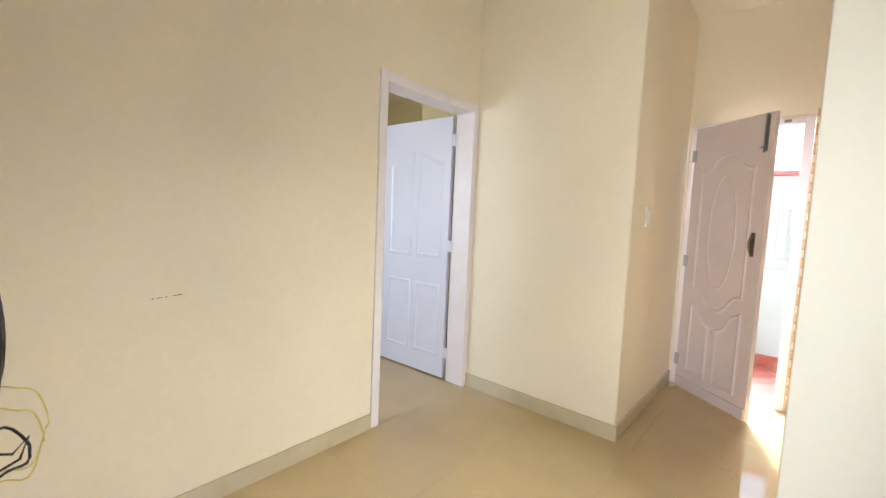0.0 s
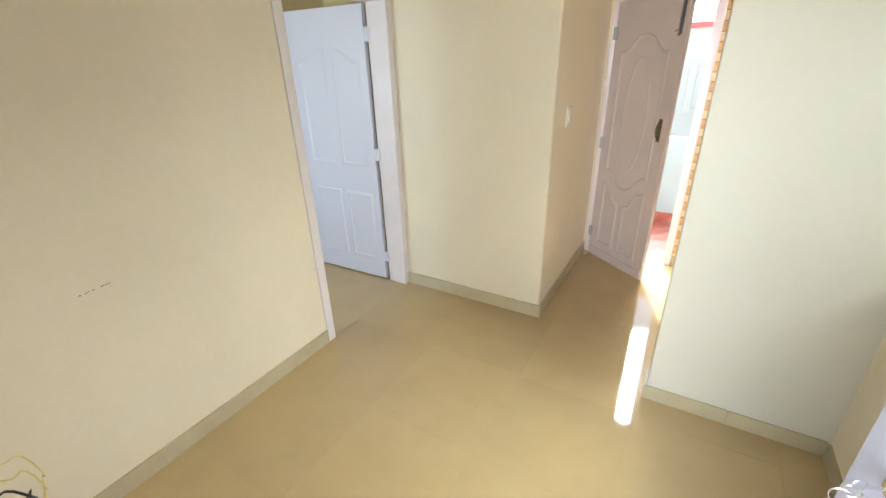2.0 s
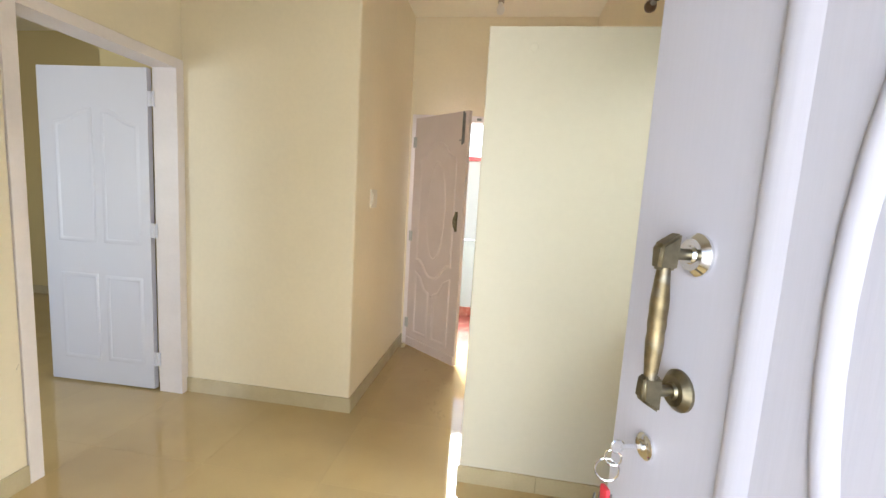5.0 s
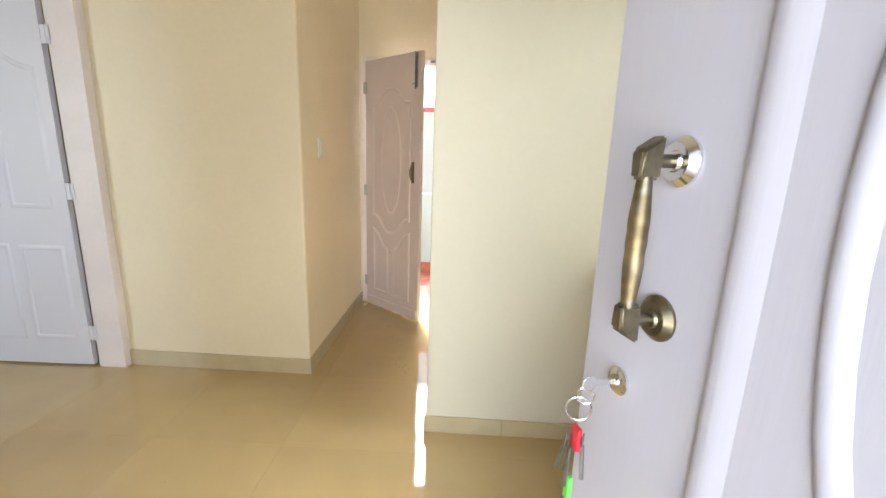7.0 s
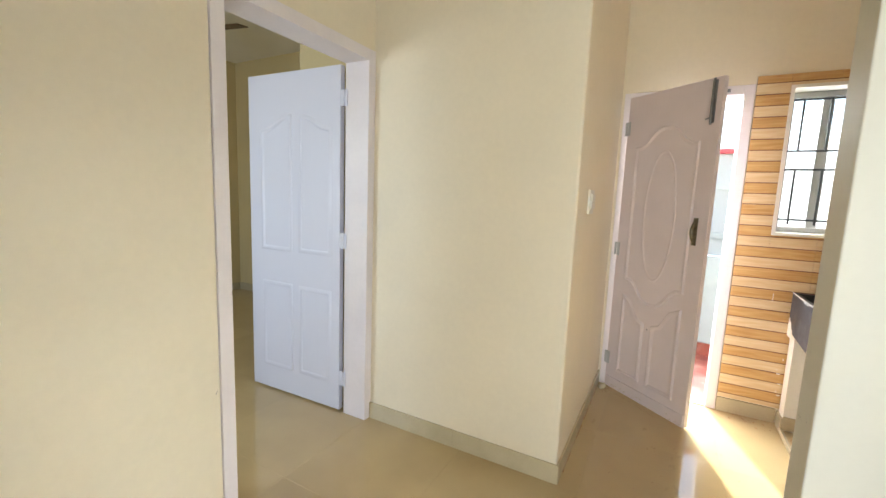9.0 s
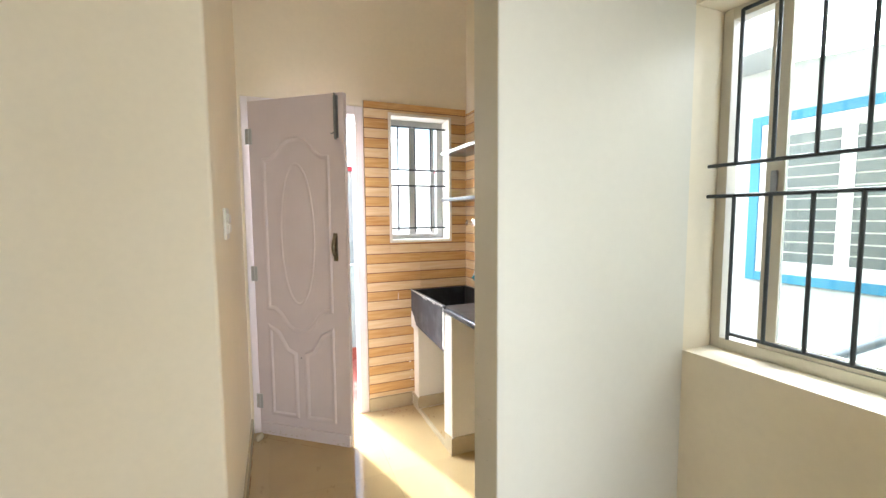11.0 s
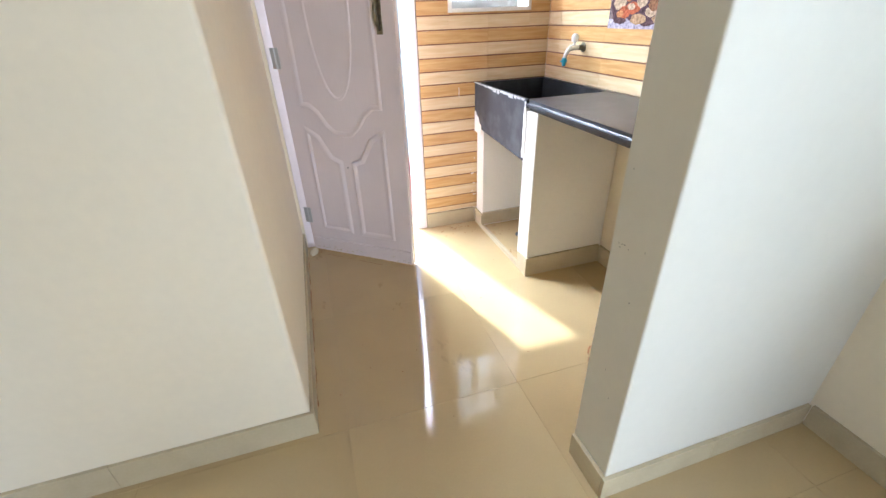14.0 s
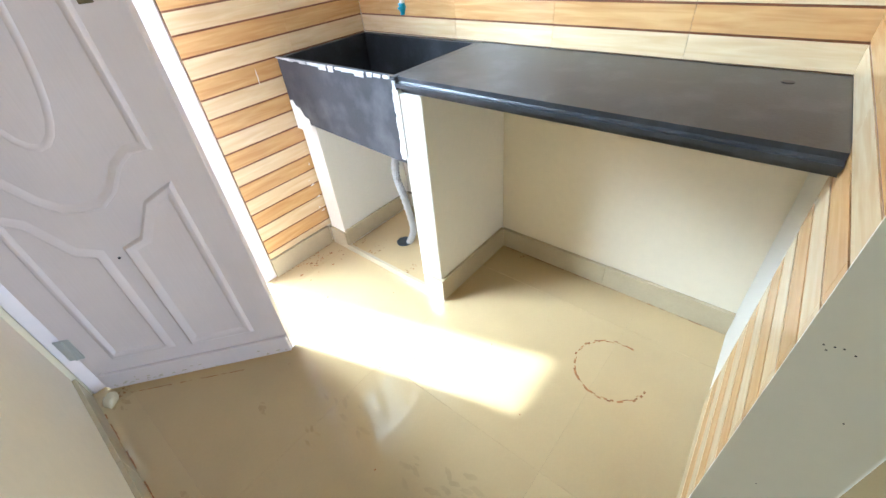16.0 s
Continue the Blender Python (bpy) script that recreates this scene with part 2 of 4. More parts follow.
def lathe(bm, prof, at, axis=(0, 0, 1), seg=24):
    """A turned body: prof holds (radius, height) along axis from at."""
    m = Matrix.Translation(at) @ Vector(axis).to_track_quat("Z", "Y").to_matrix().to_4x4()
    rings = [[bm.verts.new(m @ Vector((r * math.cos(k * math.tau / seg), r * math.sin(k * math.tau / seg), h))) for k in range(seg)] for r, h in prof]
    for A, B in zip(rings, rings[1:]):
        for k in range(seg):
            bm.faces.new((A[k], A[(k + 1) % seg], B[(k + 1) % seg], B[k]))
    bm.faces.new(rings[0][::-1])
    bm.faces.new(rings[-1])
    return bm


def bead(bm, pts, w, h, face_y, out, closed=True):
    """A raised moulding on a door's face: pts (x, z) on the plane y = face_y, out = -1 or 1."""
    n = len(pts)
    P = [Vector((x, z)) for x, z in pts]
    prof = [(-0.5, -0.001), (-0.42, h * 0.55), (-0.22, h), (0.05, h * 0.8), (0.28, h * 0.35), (0.5, -0.001)]
    rows = []
    for i in range(n):
        a = P[i - 1] if closed or i else P[i]
        b = P[(i + 1) % n] if closed or i < n - 1 else P[i]
        d1, d2 = (P[i] - a), (b - P[i])
        d1 = d1.normalized() if d1.length > 1e-6 else d2.normalized()
        d2 = d2.normalized() if d2.length > 1e-6 else d1
        d = (d1 + d2).normalized()
        nrm = Vector((-d.y, d.x))
        s = 1 / max(0.5, nrm.dot(Vector((-d1.y, d1.x))))
        rows.append([bm.verts.new((P[i].x + nrm.x * o * w * s, face_y + out * hh, P[i].y + nrm.y * o * w * s)) for o, hh in prof])
    for i in range(n if closed else n - 1):
        A, B = rows[i], rows[(i + 1) % n]
        for k in range(len(prof) - 1):
            bm.faces.new((A[k], A[k + 1], B[k + 1], B[k]))
    return bm


def part(name, bm, material, parent=None, label="", smooth=False):
    """Link a bmesh as one mesh object under a thing or part."""
    bmesh.ops.recalc_face_normals(bm, faces=bm.faces)
    me = bpy.data.meshes.new(name)
    bm.to_mesh(me)
    bm.free()
    for m in material if isinstance(material, (list, tuple)) else (material,):
        me.materials.append(m)
    if smooth:
        me.shade_smooth()
        me.set_sharp_from_angle(angle=radians(40))
    ob = new(name, me)
    if parent:
        ob.parent = parent
    return tagged(ob, label) if label else ob


def thing(name, label, category, m=None, group="", kind=""):
    ob = new(name)
    ob.empty_display_size = 0.1
    if m:
        ob.matrix_world = m
    return tagged(ob, label, category, group, kind)


def setting(name, bm, material, label, category):
    return tagged(part(name, bm, material), label, category, kind="structure")


# ---- the large structure ----
H = 2.89
W = bmesh.new()
box(W, -1.874, -1.724, 0.31, 2.045, 0, H)
box(W, -1.874, -1.724, 2.045, 2.985, 2.103, H)
box(W, -1.874, -1.724, 2.985, 3.15, 0, H)
setting("wall_west", W, M_WALL, "cream painted plaster wall with a doorway", "wall")
W = bx(-1.724, -0.60, 2.979, 3.15, 0, H)
bmesh.ops.bevel(W, geom=[e for e in W.edges if all(v.co.x > -0.61 and v.co.y < 2.98 for v in e.verts)], offset=0.012, segments=4, affect="EDGES", profile=0.5)
setting("wall_middle", box(W, -0.75, -0.60, 3.15, 4.285, 0, H), M_WALL, "cream painted wall corner beside the passage", "wall")
W = bmesh.new()
box(W, -0.75, -0.585, 4.285, 4.435, 0, H)
box(W, -0.585, 0.148, 4.285, 4.435, 2.085, H)
box(W, 0.148, 0.315, 4.285, 4.435, 0, H)
box(W, 0.315, 0.775, 4.285, 4.435, 0, 1.18)
box(W, 0.315, 0.775, 4.285, 4.435, 2.06, H)
box(W, 0.775, 1.10, 4.285, 4.435, 0, H)
setting("wall_north", W, M_WALL, "cream painted kitchen wall with door and window", "wall")
W = bmesh.new()
box(W, 0.905, 1.10, 0.31, 1.68, 0, H)
box(W, 0.905, 1.10, 1.68, 2.51, 0, 0.882)
box(W, 0.905, 1.10, 1.68, 2.51, 2.06, H)
box(W, 0.905, 1.10, 2.51, 4.285, 0, H)
setting("wall_east", W, M_WALL, "cream painted wall with a grilled window", "wall")
W = bx(0.15, 0.905, 2.51, 2.640, 0, 2.115)
for v in W.verts:
    if v.co.x > 0.9 and v.co.y > 2.6:
        v.co.y = 2.675
bmesh.ops.bevel(W, geom=[e for e in W.edges if all(v.co.x < 0.16 and v.co.y < 2.52 for v in e.verts)], offset=0.005, segments=3, affect="EDGES", profile=0.5)
setting("wall_partition", box(W, 0.15, 0.154, 2.640, 2.6525, 0, 2.115), M_PART, "low cream partition wall before the kitchen", "wall")
W = bmesh.new()
box(W, -1.724, -0.16, 0.31, 0.468, 0, H)
box(W, -0.16, 0.80, 0.31, 0.468, 2.12, H)
box(W, 0.80, 0.905, 0.31, 0.468, 0, H)
setting("wall_south", W, M_WALL, "cream painted wall with the entrance", "wall")
for nm, boxes in (("wall_bedroom_west", ((-5.35, -5.20, 0.15, 4.75, 0, H),)), ("wall_bedroom_north", ((-5.20, -2.35, 4.60, 4.75, 0, H),)),
                  ("wall_bedroom_nook", ((-2.35, -1.874, 3.03, 3.18, 0, H),)), ("wall_bedroom_east", ((-2.35, -2.20, 3.18, 4.75, 0, H),)),
                  ("wall_bedroom_south", ((-5.20, -3.9, 0.15, 0.30, 0, H), (-2.7, -1.874, 0.15, 0.30, 0, H), (-3.9, -2.7, 0.15, 0.30, 0, 0.9), (-3.9, -2.7, 0.15, 0.30, 2.1, H)))):
    W = bmesh.new()
    for q in boxes:
        box(W, *q)
    setting(nm, W, M_BEDWALL, "ochre painted bedroom wall", "wall")
setting("ceiling", box(bx(-5.35, 1.10, 0.15, 4.435, H, H + 0.12), -5.35, -2.2, 4.435, 4.75, H, H + 0.12), M_CEIL, "pale cream painted ceiling", "ceiling")
setting("floor", box(bx(-5.35, 1.10, 0.15, 4.435, -0.15, -0.0015), -5.35, -2.2, 4.435, 4.75, -0.15, -0.0015), M_GROUT, "floor slab with brown grout", "floor")
setting("balcony_floor", bx(-1.2, 1.6, 4.435, 5.45, -0.15, -0.01), M_RED, "worn red oxide balcony floor", "floor")
setting("parapet", bx(-1.2, 1.6, 5.45, 5.57, -0.15, 0.90), M_PARAPET, "pale blue plastered balcony parapet", "parapet")
setting("ground", bx(-400, 400, -400, 400, -3.4, -3.2), M_GROUND, "dusty ground around the houses", "ground")


# ---- doors ----
def arch(x0, x1, z0, zs, zt, n=10, dip=False):
    """A panel outline with an ogee head (dip: an ogee foot)."""
    top = []
    for i in range(n + 1):
        u = i / n
        s = 0.5 - 0.5 * math.cos(math.tau * u)
        s = s * s * (3 - 2 * s)
        top.append((x1 + (x0 - x1) * u, zs + (zt - zs) * s))
    return top


def door_leaf(parent, w, h, t, style, material, mold=0.028, gap=0.0):
    leaf = part("leaf", bx(gap, w, 0, t, 0.012, h, bevel=0.002), material, parent)
    for face, out in ((0.0, -1), (t, 1)):
        b = bmesh.new()
        if style == "oval":
            x0, x1 = w * 0.17, w * 0.83
            foot = [(x, z) for x, z in arch(x0, x1, 0, h * 0.40, h * 0.335)]
            head = arch(x0, x1, 0, h * 0.83, h * 0.885)
            bead(b, head + foot[::-1], mold, 0.009, face, out)
            bead(b, [(w / 2 + w * 0.17 * math.cos(k * math.tau / 36), h * 0.615 + h * 0.2 * math.sin(k * math.tau / 36)) for k in range(36)], mold * 0.7, 0.004, face, out)
            for s in (0, 1):
                a, c = (x0, w * 0.44) if not s else (x1, w * 0.56)
                zz = [(a, h * 0.34), (a + (c - a) * 0.35, h * 0.325), (a + (c - a) * 0.7, h * 0.275), (c, h * 0.265)]
                bead(b, [(a, h * 0.075), *zz, (c, h * 0.075)], mold * 1.1, 0.009, face, out)
        elif style == "six":
            for s in (0, 1):
                a, c = (w * 0.15, w * 0.45) if not s else (w * 0.85, w * 0.55)
                zz = [(a, h * 0.83), (a + (c - a) * 0.3, h * 0.838), (a + (c - a) * 0.75, h * 0.868), (c, h * 0.872)]
                bead(b, [(a, h * 0.475), *zz, (c, h * 0.475)], mold, 0.0065, face, out)
                bead(b, [(a, h * 0.09), (a, h * 0.36), (c, h * 0.36), (c, h * 0.09)], mold, 0.0065, face, out)
        else:
            x0, x1 = w * 0.265, w * 0.735
            foot = [(x, z) for x, z in arch(x0, x1, 0, h * 0.42, h * 0.35)]
            head = arch(x0, x1, 0, h * 0.85, h * 0.90)
            bead(b, head + foot[::-1], mold, 0.011, face, out)
            bead(b, [(w / 2 + w * 0.15 * math.cos(k * math.tau / 36), h * 0.63 + h * 0.2 * math.sin(k * math.tau / 36)) for k in range(36)], mold * 0.7, 0.007, face, out)
            for s in (0, 1):
                a, c = (x0, w * 0.45) if not s else (x1, w * 0.55)
                zz = [(a, h * 0.355), (a + (c - a) * 0.35, h * 0.335), (a + (c - a) * 0.7, h * 0.275), (c, h * 0.26)]
                bead(b, [(a, h * 0.08), *zz, (c, h * 0.08)], mold * 1.1, 0.011, face, out)
        part("moulding", b, material, leaf, smooth=True)
    return leaf


def hinges(parent, zs, x, y, material, along_y=False):
    for z in zs:
        b = bmesh.new()
        cyl(b, (x, y, z - 0.045), (x, y, z + 0.045), 0.006, seg=10)
        if along_y:
            box(b, x - 0.002, x + 0.001, y - 0.035, y + 0.035, z - 0.045, z + 0.045)
        else:
            box(b, x - 0.022, x + 0.022, y - 0.0015, y + 0.0015, z - 0.045, z + 0.045)
        part("hinge", b, material, parent)


def pull_handle(parent, x, y, z, length, out, material):
    """A flat plate with a bowed grip."""
    b = box(bmesh.new(), x - 0.014, x + 0.014, min(y, y + out * 0.004), max(y, y + out * 0.004), z - length / 2, z + length / 2, bevel=0.0015)
    pts = [(x, y + out * (0.004 + 0.026 * math.sin(math.pi * i / 10) ** 0.7), z - length * 0.4 + length * 0.8 * i / 10) for i in range(11)]
    tube(b, pts, [0.006 + 0.003 * math.sin(math.pi * i / 10) for i in range(11)], 8)
    return part("handle", b, material, parent, "worn brass pull handle", smooth=True)


# bedroom door, open at a right angle into the bedroom
d1 = thing("door_1", "white six-panel bedroom door standing wide open", "door", pose(-1.868, 2.956, 0, 0, 0, 181.5), kind="structure")
leaf1 = door_leaf(d1, 0.802, 2.042, 0.034, "six", M_DOORW, 0.032, gap=0.046)
hinges(d1, (0.22, 1.06, 1.86), 0.018, 0.036, M_DOORW)
b = bmesh.new()
box(b, -1.880, -1.716, 2.048, 2.105, 0, 2.1, bevel=0.003)
box(b, -1.880, -1.716, 2.925, 2.982, 0, 2.1, bevel=0.003)
box(b, -1.880, -1.716, 2.105, 2.925, 2.043, 2.1, bevel=0.003)
tagged(part("door_frame_1", b, M_FRAME), "pinkish white painted wooden door frame", "door frame", kind="structure")

# kitchen door, half open
d2 = thing("door_2", "pinkish white moulded kitchen door standing half open", "door", pose(-0.552, 4.262, 0, 0, 0, -38.5), kind="structure")
leaf2 = door_leaf(d2, 0.645, 2.045, 0.032, "oval", M_DOORP, gap=0.009)
part("bottom_rail", bx(0.028, 0.641, -0.013, 0.0, 0.014, 0.088, bevel=0.004), M_DOORP, leaf2)
r = random.Random(8)
b = bmesh.new()
for i in range(26):
    x, z, w = r.uniform(0.04, 0.62), 0.016 + abs(r.gauss(0, 0.02)), r.uniform(0.004, 0.018)
    b.faces.new([b.verts.new((x + dx * w, -0.0134, z + dz * 0.004)) for dx, dz in ((0, 0), (1, 0.2), (0.9, 1), (0.2, 0.8))])
part("scuff", b, M_SKIRT, leaf2, "scuffed paint along the door foot")
hinges(d2, (0.22, 1.02, 1.84), 0.012, -0.003, M_ALUG)
pull_handle(leaf2, 0.575, 0.0, 1.19, 0.16, -1, M_ANTIQ)
b = bx(0.585, 0.612, -0.006, -0.001, 1.80, 2.03)
cyl(b, (0.598, -0.012, 1.79), (0.598, -0.012, 2.04), 0.006, seg=10)
cyl(b, (0.598, -0.012, 1.83), (0.575, -0.022, 1.82), 0.004, seg=8)
part("screw", lathe(bmesh.new(), [(0.004, 0), (0.004, 0.002), (0.002, 0.003)], (0.321, 0.0, 0.52), (0, -1, 0), 10), M_CABLE, leaf2, "dark screw head")
part("tower_bolt", b, M_DULL, leaf2, "dull steel tower bolt", smooth=True)
b = bmesh.new()
box(b, -0.583, -0.545, 4.279, 4.40, 0, 2.083, bevel=0.003)
box(b, 0.090, 0.146, 4.279, 4.40, 0, 2.083, bevel=0.003)
box(b, -0.545, 0.090, 4.279, 4.40, 2.03, 2.083, bevel=0.003)
fr2 = tagged(part("door_frame_2", b, M_FRAME), "pinkish white painted kitchen door frame", "door frame", kind="structure")
part("bolt_socket", bx(-0.02, 0.02, 4.272, 4.279, 2.045, 2.065, bevel=0.002), M_DULL, fr2)
setting("threshold_north", bx(-0.585, 0.148, 4.285, 4.445, -0.004, 0.006, bevel=0.002), M_SKIRT, "pale stone threshold", "threshold")

# entrance door, open inwards
ANG = math.degrees(math.atan2(0.963, -0.27))
d3 = thing("door_3", "lilac white moulded entrance door standing open", "door", pose(0.787, 0.472, 0, 0, 0, ANG), kind="structure")
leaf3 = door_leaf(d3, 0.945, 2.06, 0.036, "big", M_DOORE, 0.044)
# grip, roses, lock and keys
hx, fy = 0.80, 0.036
gp = bmesh.new()
zt, zb = 1.315, 1.12
tube(gp, [(hx, fy + 0.048, zb + 0.01 + (zt - zb - 0.02) * i / 14) for i in range(15)], [0.0082, 0.0086, 0.0096, 0.0106, 0.0115, 0.0121, 0.0112, 0.0124, 0.0118, 0.0124, 0.0119, 0.0108, 0.0098, 0.0089, 0.0082], 16)
grip = part("handle", gp, M_BRASS, leaf3, "worn brass door grip with square bronze ends", smooth=True)
for z, s in ((zt, 1), (zb, -1)):
    e = box(bmesh.new(), hx - 0.012, hx + 0.012, fy + 0.033, fy + 0.062, min(z - 0.022 * s, z + 0.030 * s), max(z - 0.022 * s, z + 0.030 * s))
    for v in e.verts:
        if (v.co.z - z) * s > 0 and v.co.y > fy + 0.05:
            v.co.z -= 0.018 * s
        if (v.co.z - z) * s < 0:
            v.co.x = hx + (v.co.x - hx) * 0.8
    bmesh.ops.bevel(e, geom=e.edges[:], offset=0.004, segments=3, affect="EDGES")
    cyl(e, (hx, fy, z), (hx, fy + 0.045, z), 0.008, seg=12)
    part("end_block", e, M_ANTIQ, grip, smooth=True)
    r = lathe(bmesh.new(), [(0.030, 0), (0.030, 0.004), (0.027, 0.007), (0.022, 0.012), (0.013, 0.012), (0.011, 0.016)], (hx, fy, z), (0, 1, 0), 24)
    part("rose", r, M_STEEL if s > 0 else M_ANTIQ, grip, "chrome rose" if s > 0 else "bronze rose", smooth=True)
lk = lathe(bmesh.new(), [(0.021, 0), (0.021, 0.004), (0.017, 0.007), (0.008, 0.007), (0.0075, 0.012)], (0.855, fy, 1.0), (0, 1, 0), 20)
part("lock_cylinder", lk, M_STEEL, leaf3, "chrome lock cylinder", smooth=True)
b = bmesh.new()
box(b, -0.16, -0.098, 0.33, 0.425, 0, 2.12, bevel=0.003)
box(b, 0.755, 0.80, 0.33, 0.445, 0, 2.12, bevel=0.003)
box(b, -0.098, 0.755, 0.33, 0.425, 2.07, 2.12, bevel=0.003)
tagged(part("door_frame_3", b, M_DOORW), "white painted entrance door frame", "door frame", kind="structure")

# ---- kitchen and hall windows ----
def kitchen_window():
    w = thing("window_1", "small aluminium kitchen window with iron grille", "window", kind="structure")
    x0, x1, z0, z1, y = 0.333, 0.757, 1.198, 2.042, 4.395
    b = bmesh.new()
    for a in ((x0, x0 + 0.03, z0, z1), (x1 - 0.045, x1, z0, z1), (x0 + 0.03, x1 - 0.045, z0, z0 + 0.035), (x0 + 0.03, x1 - 0.045, z1 - 0.035, z1)):
        box(b, a[0], a[1], y, y + 0.035, a[2], a[3], bevel=0.002)
    fr = part("window_frame", b, M_ALUG, w)
    b = bmesh.new()
    for xx in (0.510, 0.540, 0.685):
        box(b, xx - 0.014, xx + 0.014, y + (0.004 if xx < 0.53 else 0.02), y + (0.018 if xx < 0.53 else 0.034), z0 + 0.035, z1 - 0.035, bevel=0.002)
    part("sash_stile", b, M_ALUG, w)
    for a, c, yy in ((x0 + 0.03, 0.501, 0.010), (0.554, 0.671, 0.027)):
        p = part("pane", bx(a, c, y + yy, y + yy + 0.004, z0 + 0.035, z1 - 0.035), M_FROST, w)
        p.visible_shadow = False
    lin = bmesh.new()
    box(lin, 0.315, 0.333, 4.266, 4.435, 1.18, 2.06)
    box(lin, 0.757, 0.775, 4.266, 4.435, 1.18, 2.06)
    box(lin, 0.333, 0.757, 4.266, 4.435, 2.042, 2.06)
    part("reveal", lin, M_WHITE, w)
    part("window_sill", bx(0.333, 0.757, 4.262, 4.435, 1.18, 1.198, bevel=0.002), M_WHITE, w)
    g = bmesh.new()
    yg = 4.335
    for zz in (1.985, 1.688, 1.578, 1.278):
        cyl(g, (x0 - 0.005, yg, zz), (x1 + 0.005, yg, zz), 0.0062, seg=8)
    for xx in (0.396, 0.521, 0.638):
        cyl(g, (xx, yg - 0.006, 1.688), (xx, yg - 0.006, 1.985), 0.006, seg=8)
        cyl(g, (xx, yg - 0.006, 1.25), (xx, yg - 0.006, 1.578), 0.006, seg=8)
    part("grille", g, M_IRON, w, "thin dark iron grille bars")
    return w


def hall_window():
    w = thing("window_2", "ivory aluminium sliding window with dark iron grille", "window", kind="structure")
    y0, y1, z0, z1, x = 1.68, 2.51, 0.882, 2.06, 1.045
    b = bmesh.new()
    for a in ((y0, y0 + 0.035, z0, z1), (y1 - 0.035, y1, z0, z1), (y0 + 0.035, y1 - 0.035, z0, z0 + 0.04), (y0 + 0.035, y1 - 0.035, z1 - 0.04, z1)):
        box(b, x, x + 0.05, a[0], a[1], a[2], a[3], bevel=0.002)
    part("window_frame", b, M_ALU, w)
    b = bmesh.new()
    box(b, x + 0.006, x + 0.024, 2.30, 2.355, z0 + 0.04, z1 - 0.04, bevel=0.002)
    box(b, x + 0.006, x + 0.024, y0 + 0.035, y0 + 0.065, z0 + 0.04, z1 - 0.04, bevel=0.002)
    box(b, x + 0.006, x + 0.024, y0 + 0.065, 2.30, z0 + 0.04, z0 + 0.07, bevel=0.002)
    sash = part("sash", b, M_ALU, w)
    part("latch", bx(x - 0.006, x + 0.006, 2.318, 2.334, 1.42, 1.50, bevel=0.002), M_DULL, sash)
    p = part("pane", bx(x + 0.013, x + 0.017, y0 + 0.065, 2.30, z0 + 0.07, z1 - 0.04), M_GLASS, sash)
    p.visible_shadow = False
    g = bmesh.new()
    xg = 1.0
    for zz in (1.53, 1.425):
        tube(g, [(xg, y1 + 0.005, zz), (xg, y0 + 0.02, zz)], 0.0065, 8)
    for zz in (0.955, 2.02):
        tube(g, [(xg, 2.415, zz), (xg, y0 + 0.03, zz)], 0.0065, 8)
    for i in range(7):
        yy = 2.415 - i * 0.11
        tube(g, [(xg - 0.004, yy, 1.53), (xg - 0.004, yy, 2.02)], 0.006, 8)
        tube(g, [(xg - 0.004, yy, 0.935 if i == 0 else 0.955), (xg - 0.004, yy, 1.425)], 0.006, 8)
    part("grille", g, M_IRON, w, "dark painted iron grille bars")
    return w


kitchen_window()
hall_window()

# ---- skirting ----
def skirt(name, *boxes, material=None, label="beige tile skirting along the wall"):
    """Skirting of separate tiles, about 0.61 m long."""
    t = thing(name, label, "skirting", kind="structure")
    for x0, x1, y0, y1, z0, z1 in boxes:
        along_x = x1 - x0 > y1 - y0
        a, e = (x0, x1) if along_x else (y0, y1)
        n = max(1, math.ceil((e - a) / 0.61))
        for k in range(n):
            u, v = a + (e - a) * k / n + 0.0006, a + (e - a) * (k + 1) / n - 0.0006
            b = bx(*((u, v, y0, y1) if along_x else (x0, x1, u, v)), z0, z1 - (0.0015 if k % 2 else 0), bevel=0.0015)
            part("skirting_tile", b, material or M_SKIRT, t)
    return t


T, Z = 0.012, 0.093
skirt("baseboard_west", (-1.724, -1.724 + T, 0.46, 2.045, 0, Z))
skirt("baseboard_middle", (-1.716, -0.60 + T, 2.979 - T, 2.979, 0, Z + 0.004), (-0.60, -0.60 + T, 2.979, 4.279, 0, Z + 0.004))
skirt("baseboard_partition", (0.15 - T, 0.905 - T, 2.51 - T, 2.51, 0, Z - 0.01), (0.15 - T, 0.15, 2.51, 2.652, 0, Z - 0.01))
skirt("baseboard_east", (0.905 - T, 0.905, 0.46, 2.51 - T, 0, Z - 0.01))
skirt("baseboard_south", (-1.712, -0.16, 0.468, 0.468 + T, 0, Z))
skirt("baseboard_kitchen", (0.148, 0.46, 4.285 - 0.016, 4.285, 0, Z), (0.905 - 0.016, 0.905, 2.642, 3.575, 0, Z), (0.905 - 0.016, 0.905, 3.665, 4.269, 0, Z),)
skirt("baseboard_bedroom", (-5.2, -2.35, 4.588, 4.60, 0, Z), (-5.2, -5.188, 0.3, 4.588, 0, Z))
skirt("baseboard_balcony", (-1.2, 1.6, 5.435, 5.45, -0.01, 0.10), material=M_RED, label="red oxide skirting on the balcony")

# added slab, unseen outside, that keeps sun off the kitchen window
setting("sun_block_slab", bx(0.25, 1.10, 4.435, 4.95, 2.12, 2.20), M_FACADE, "unseen slab added to block sun over the kitchen window", "ledge")

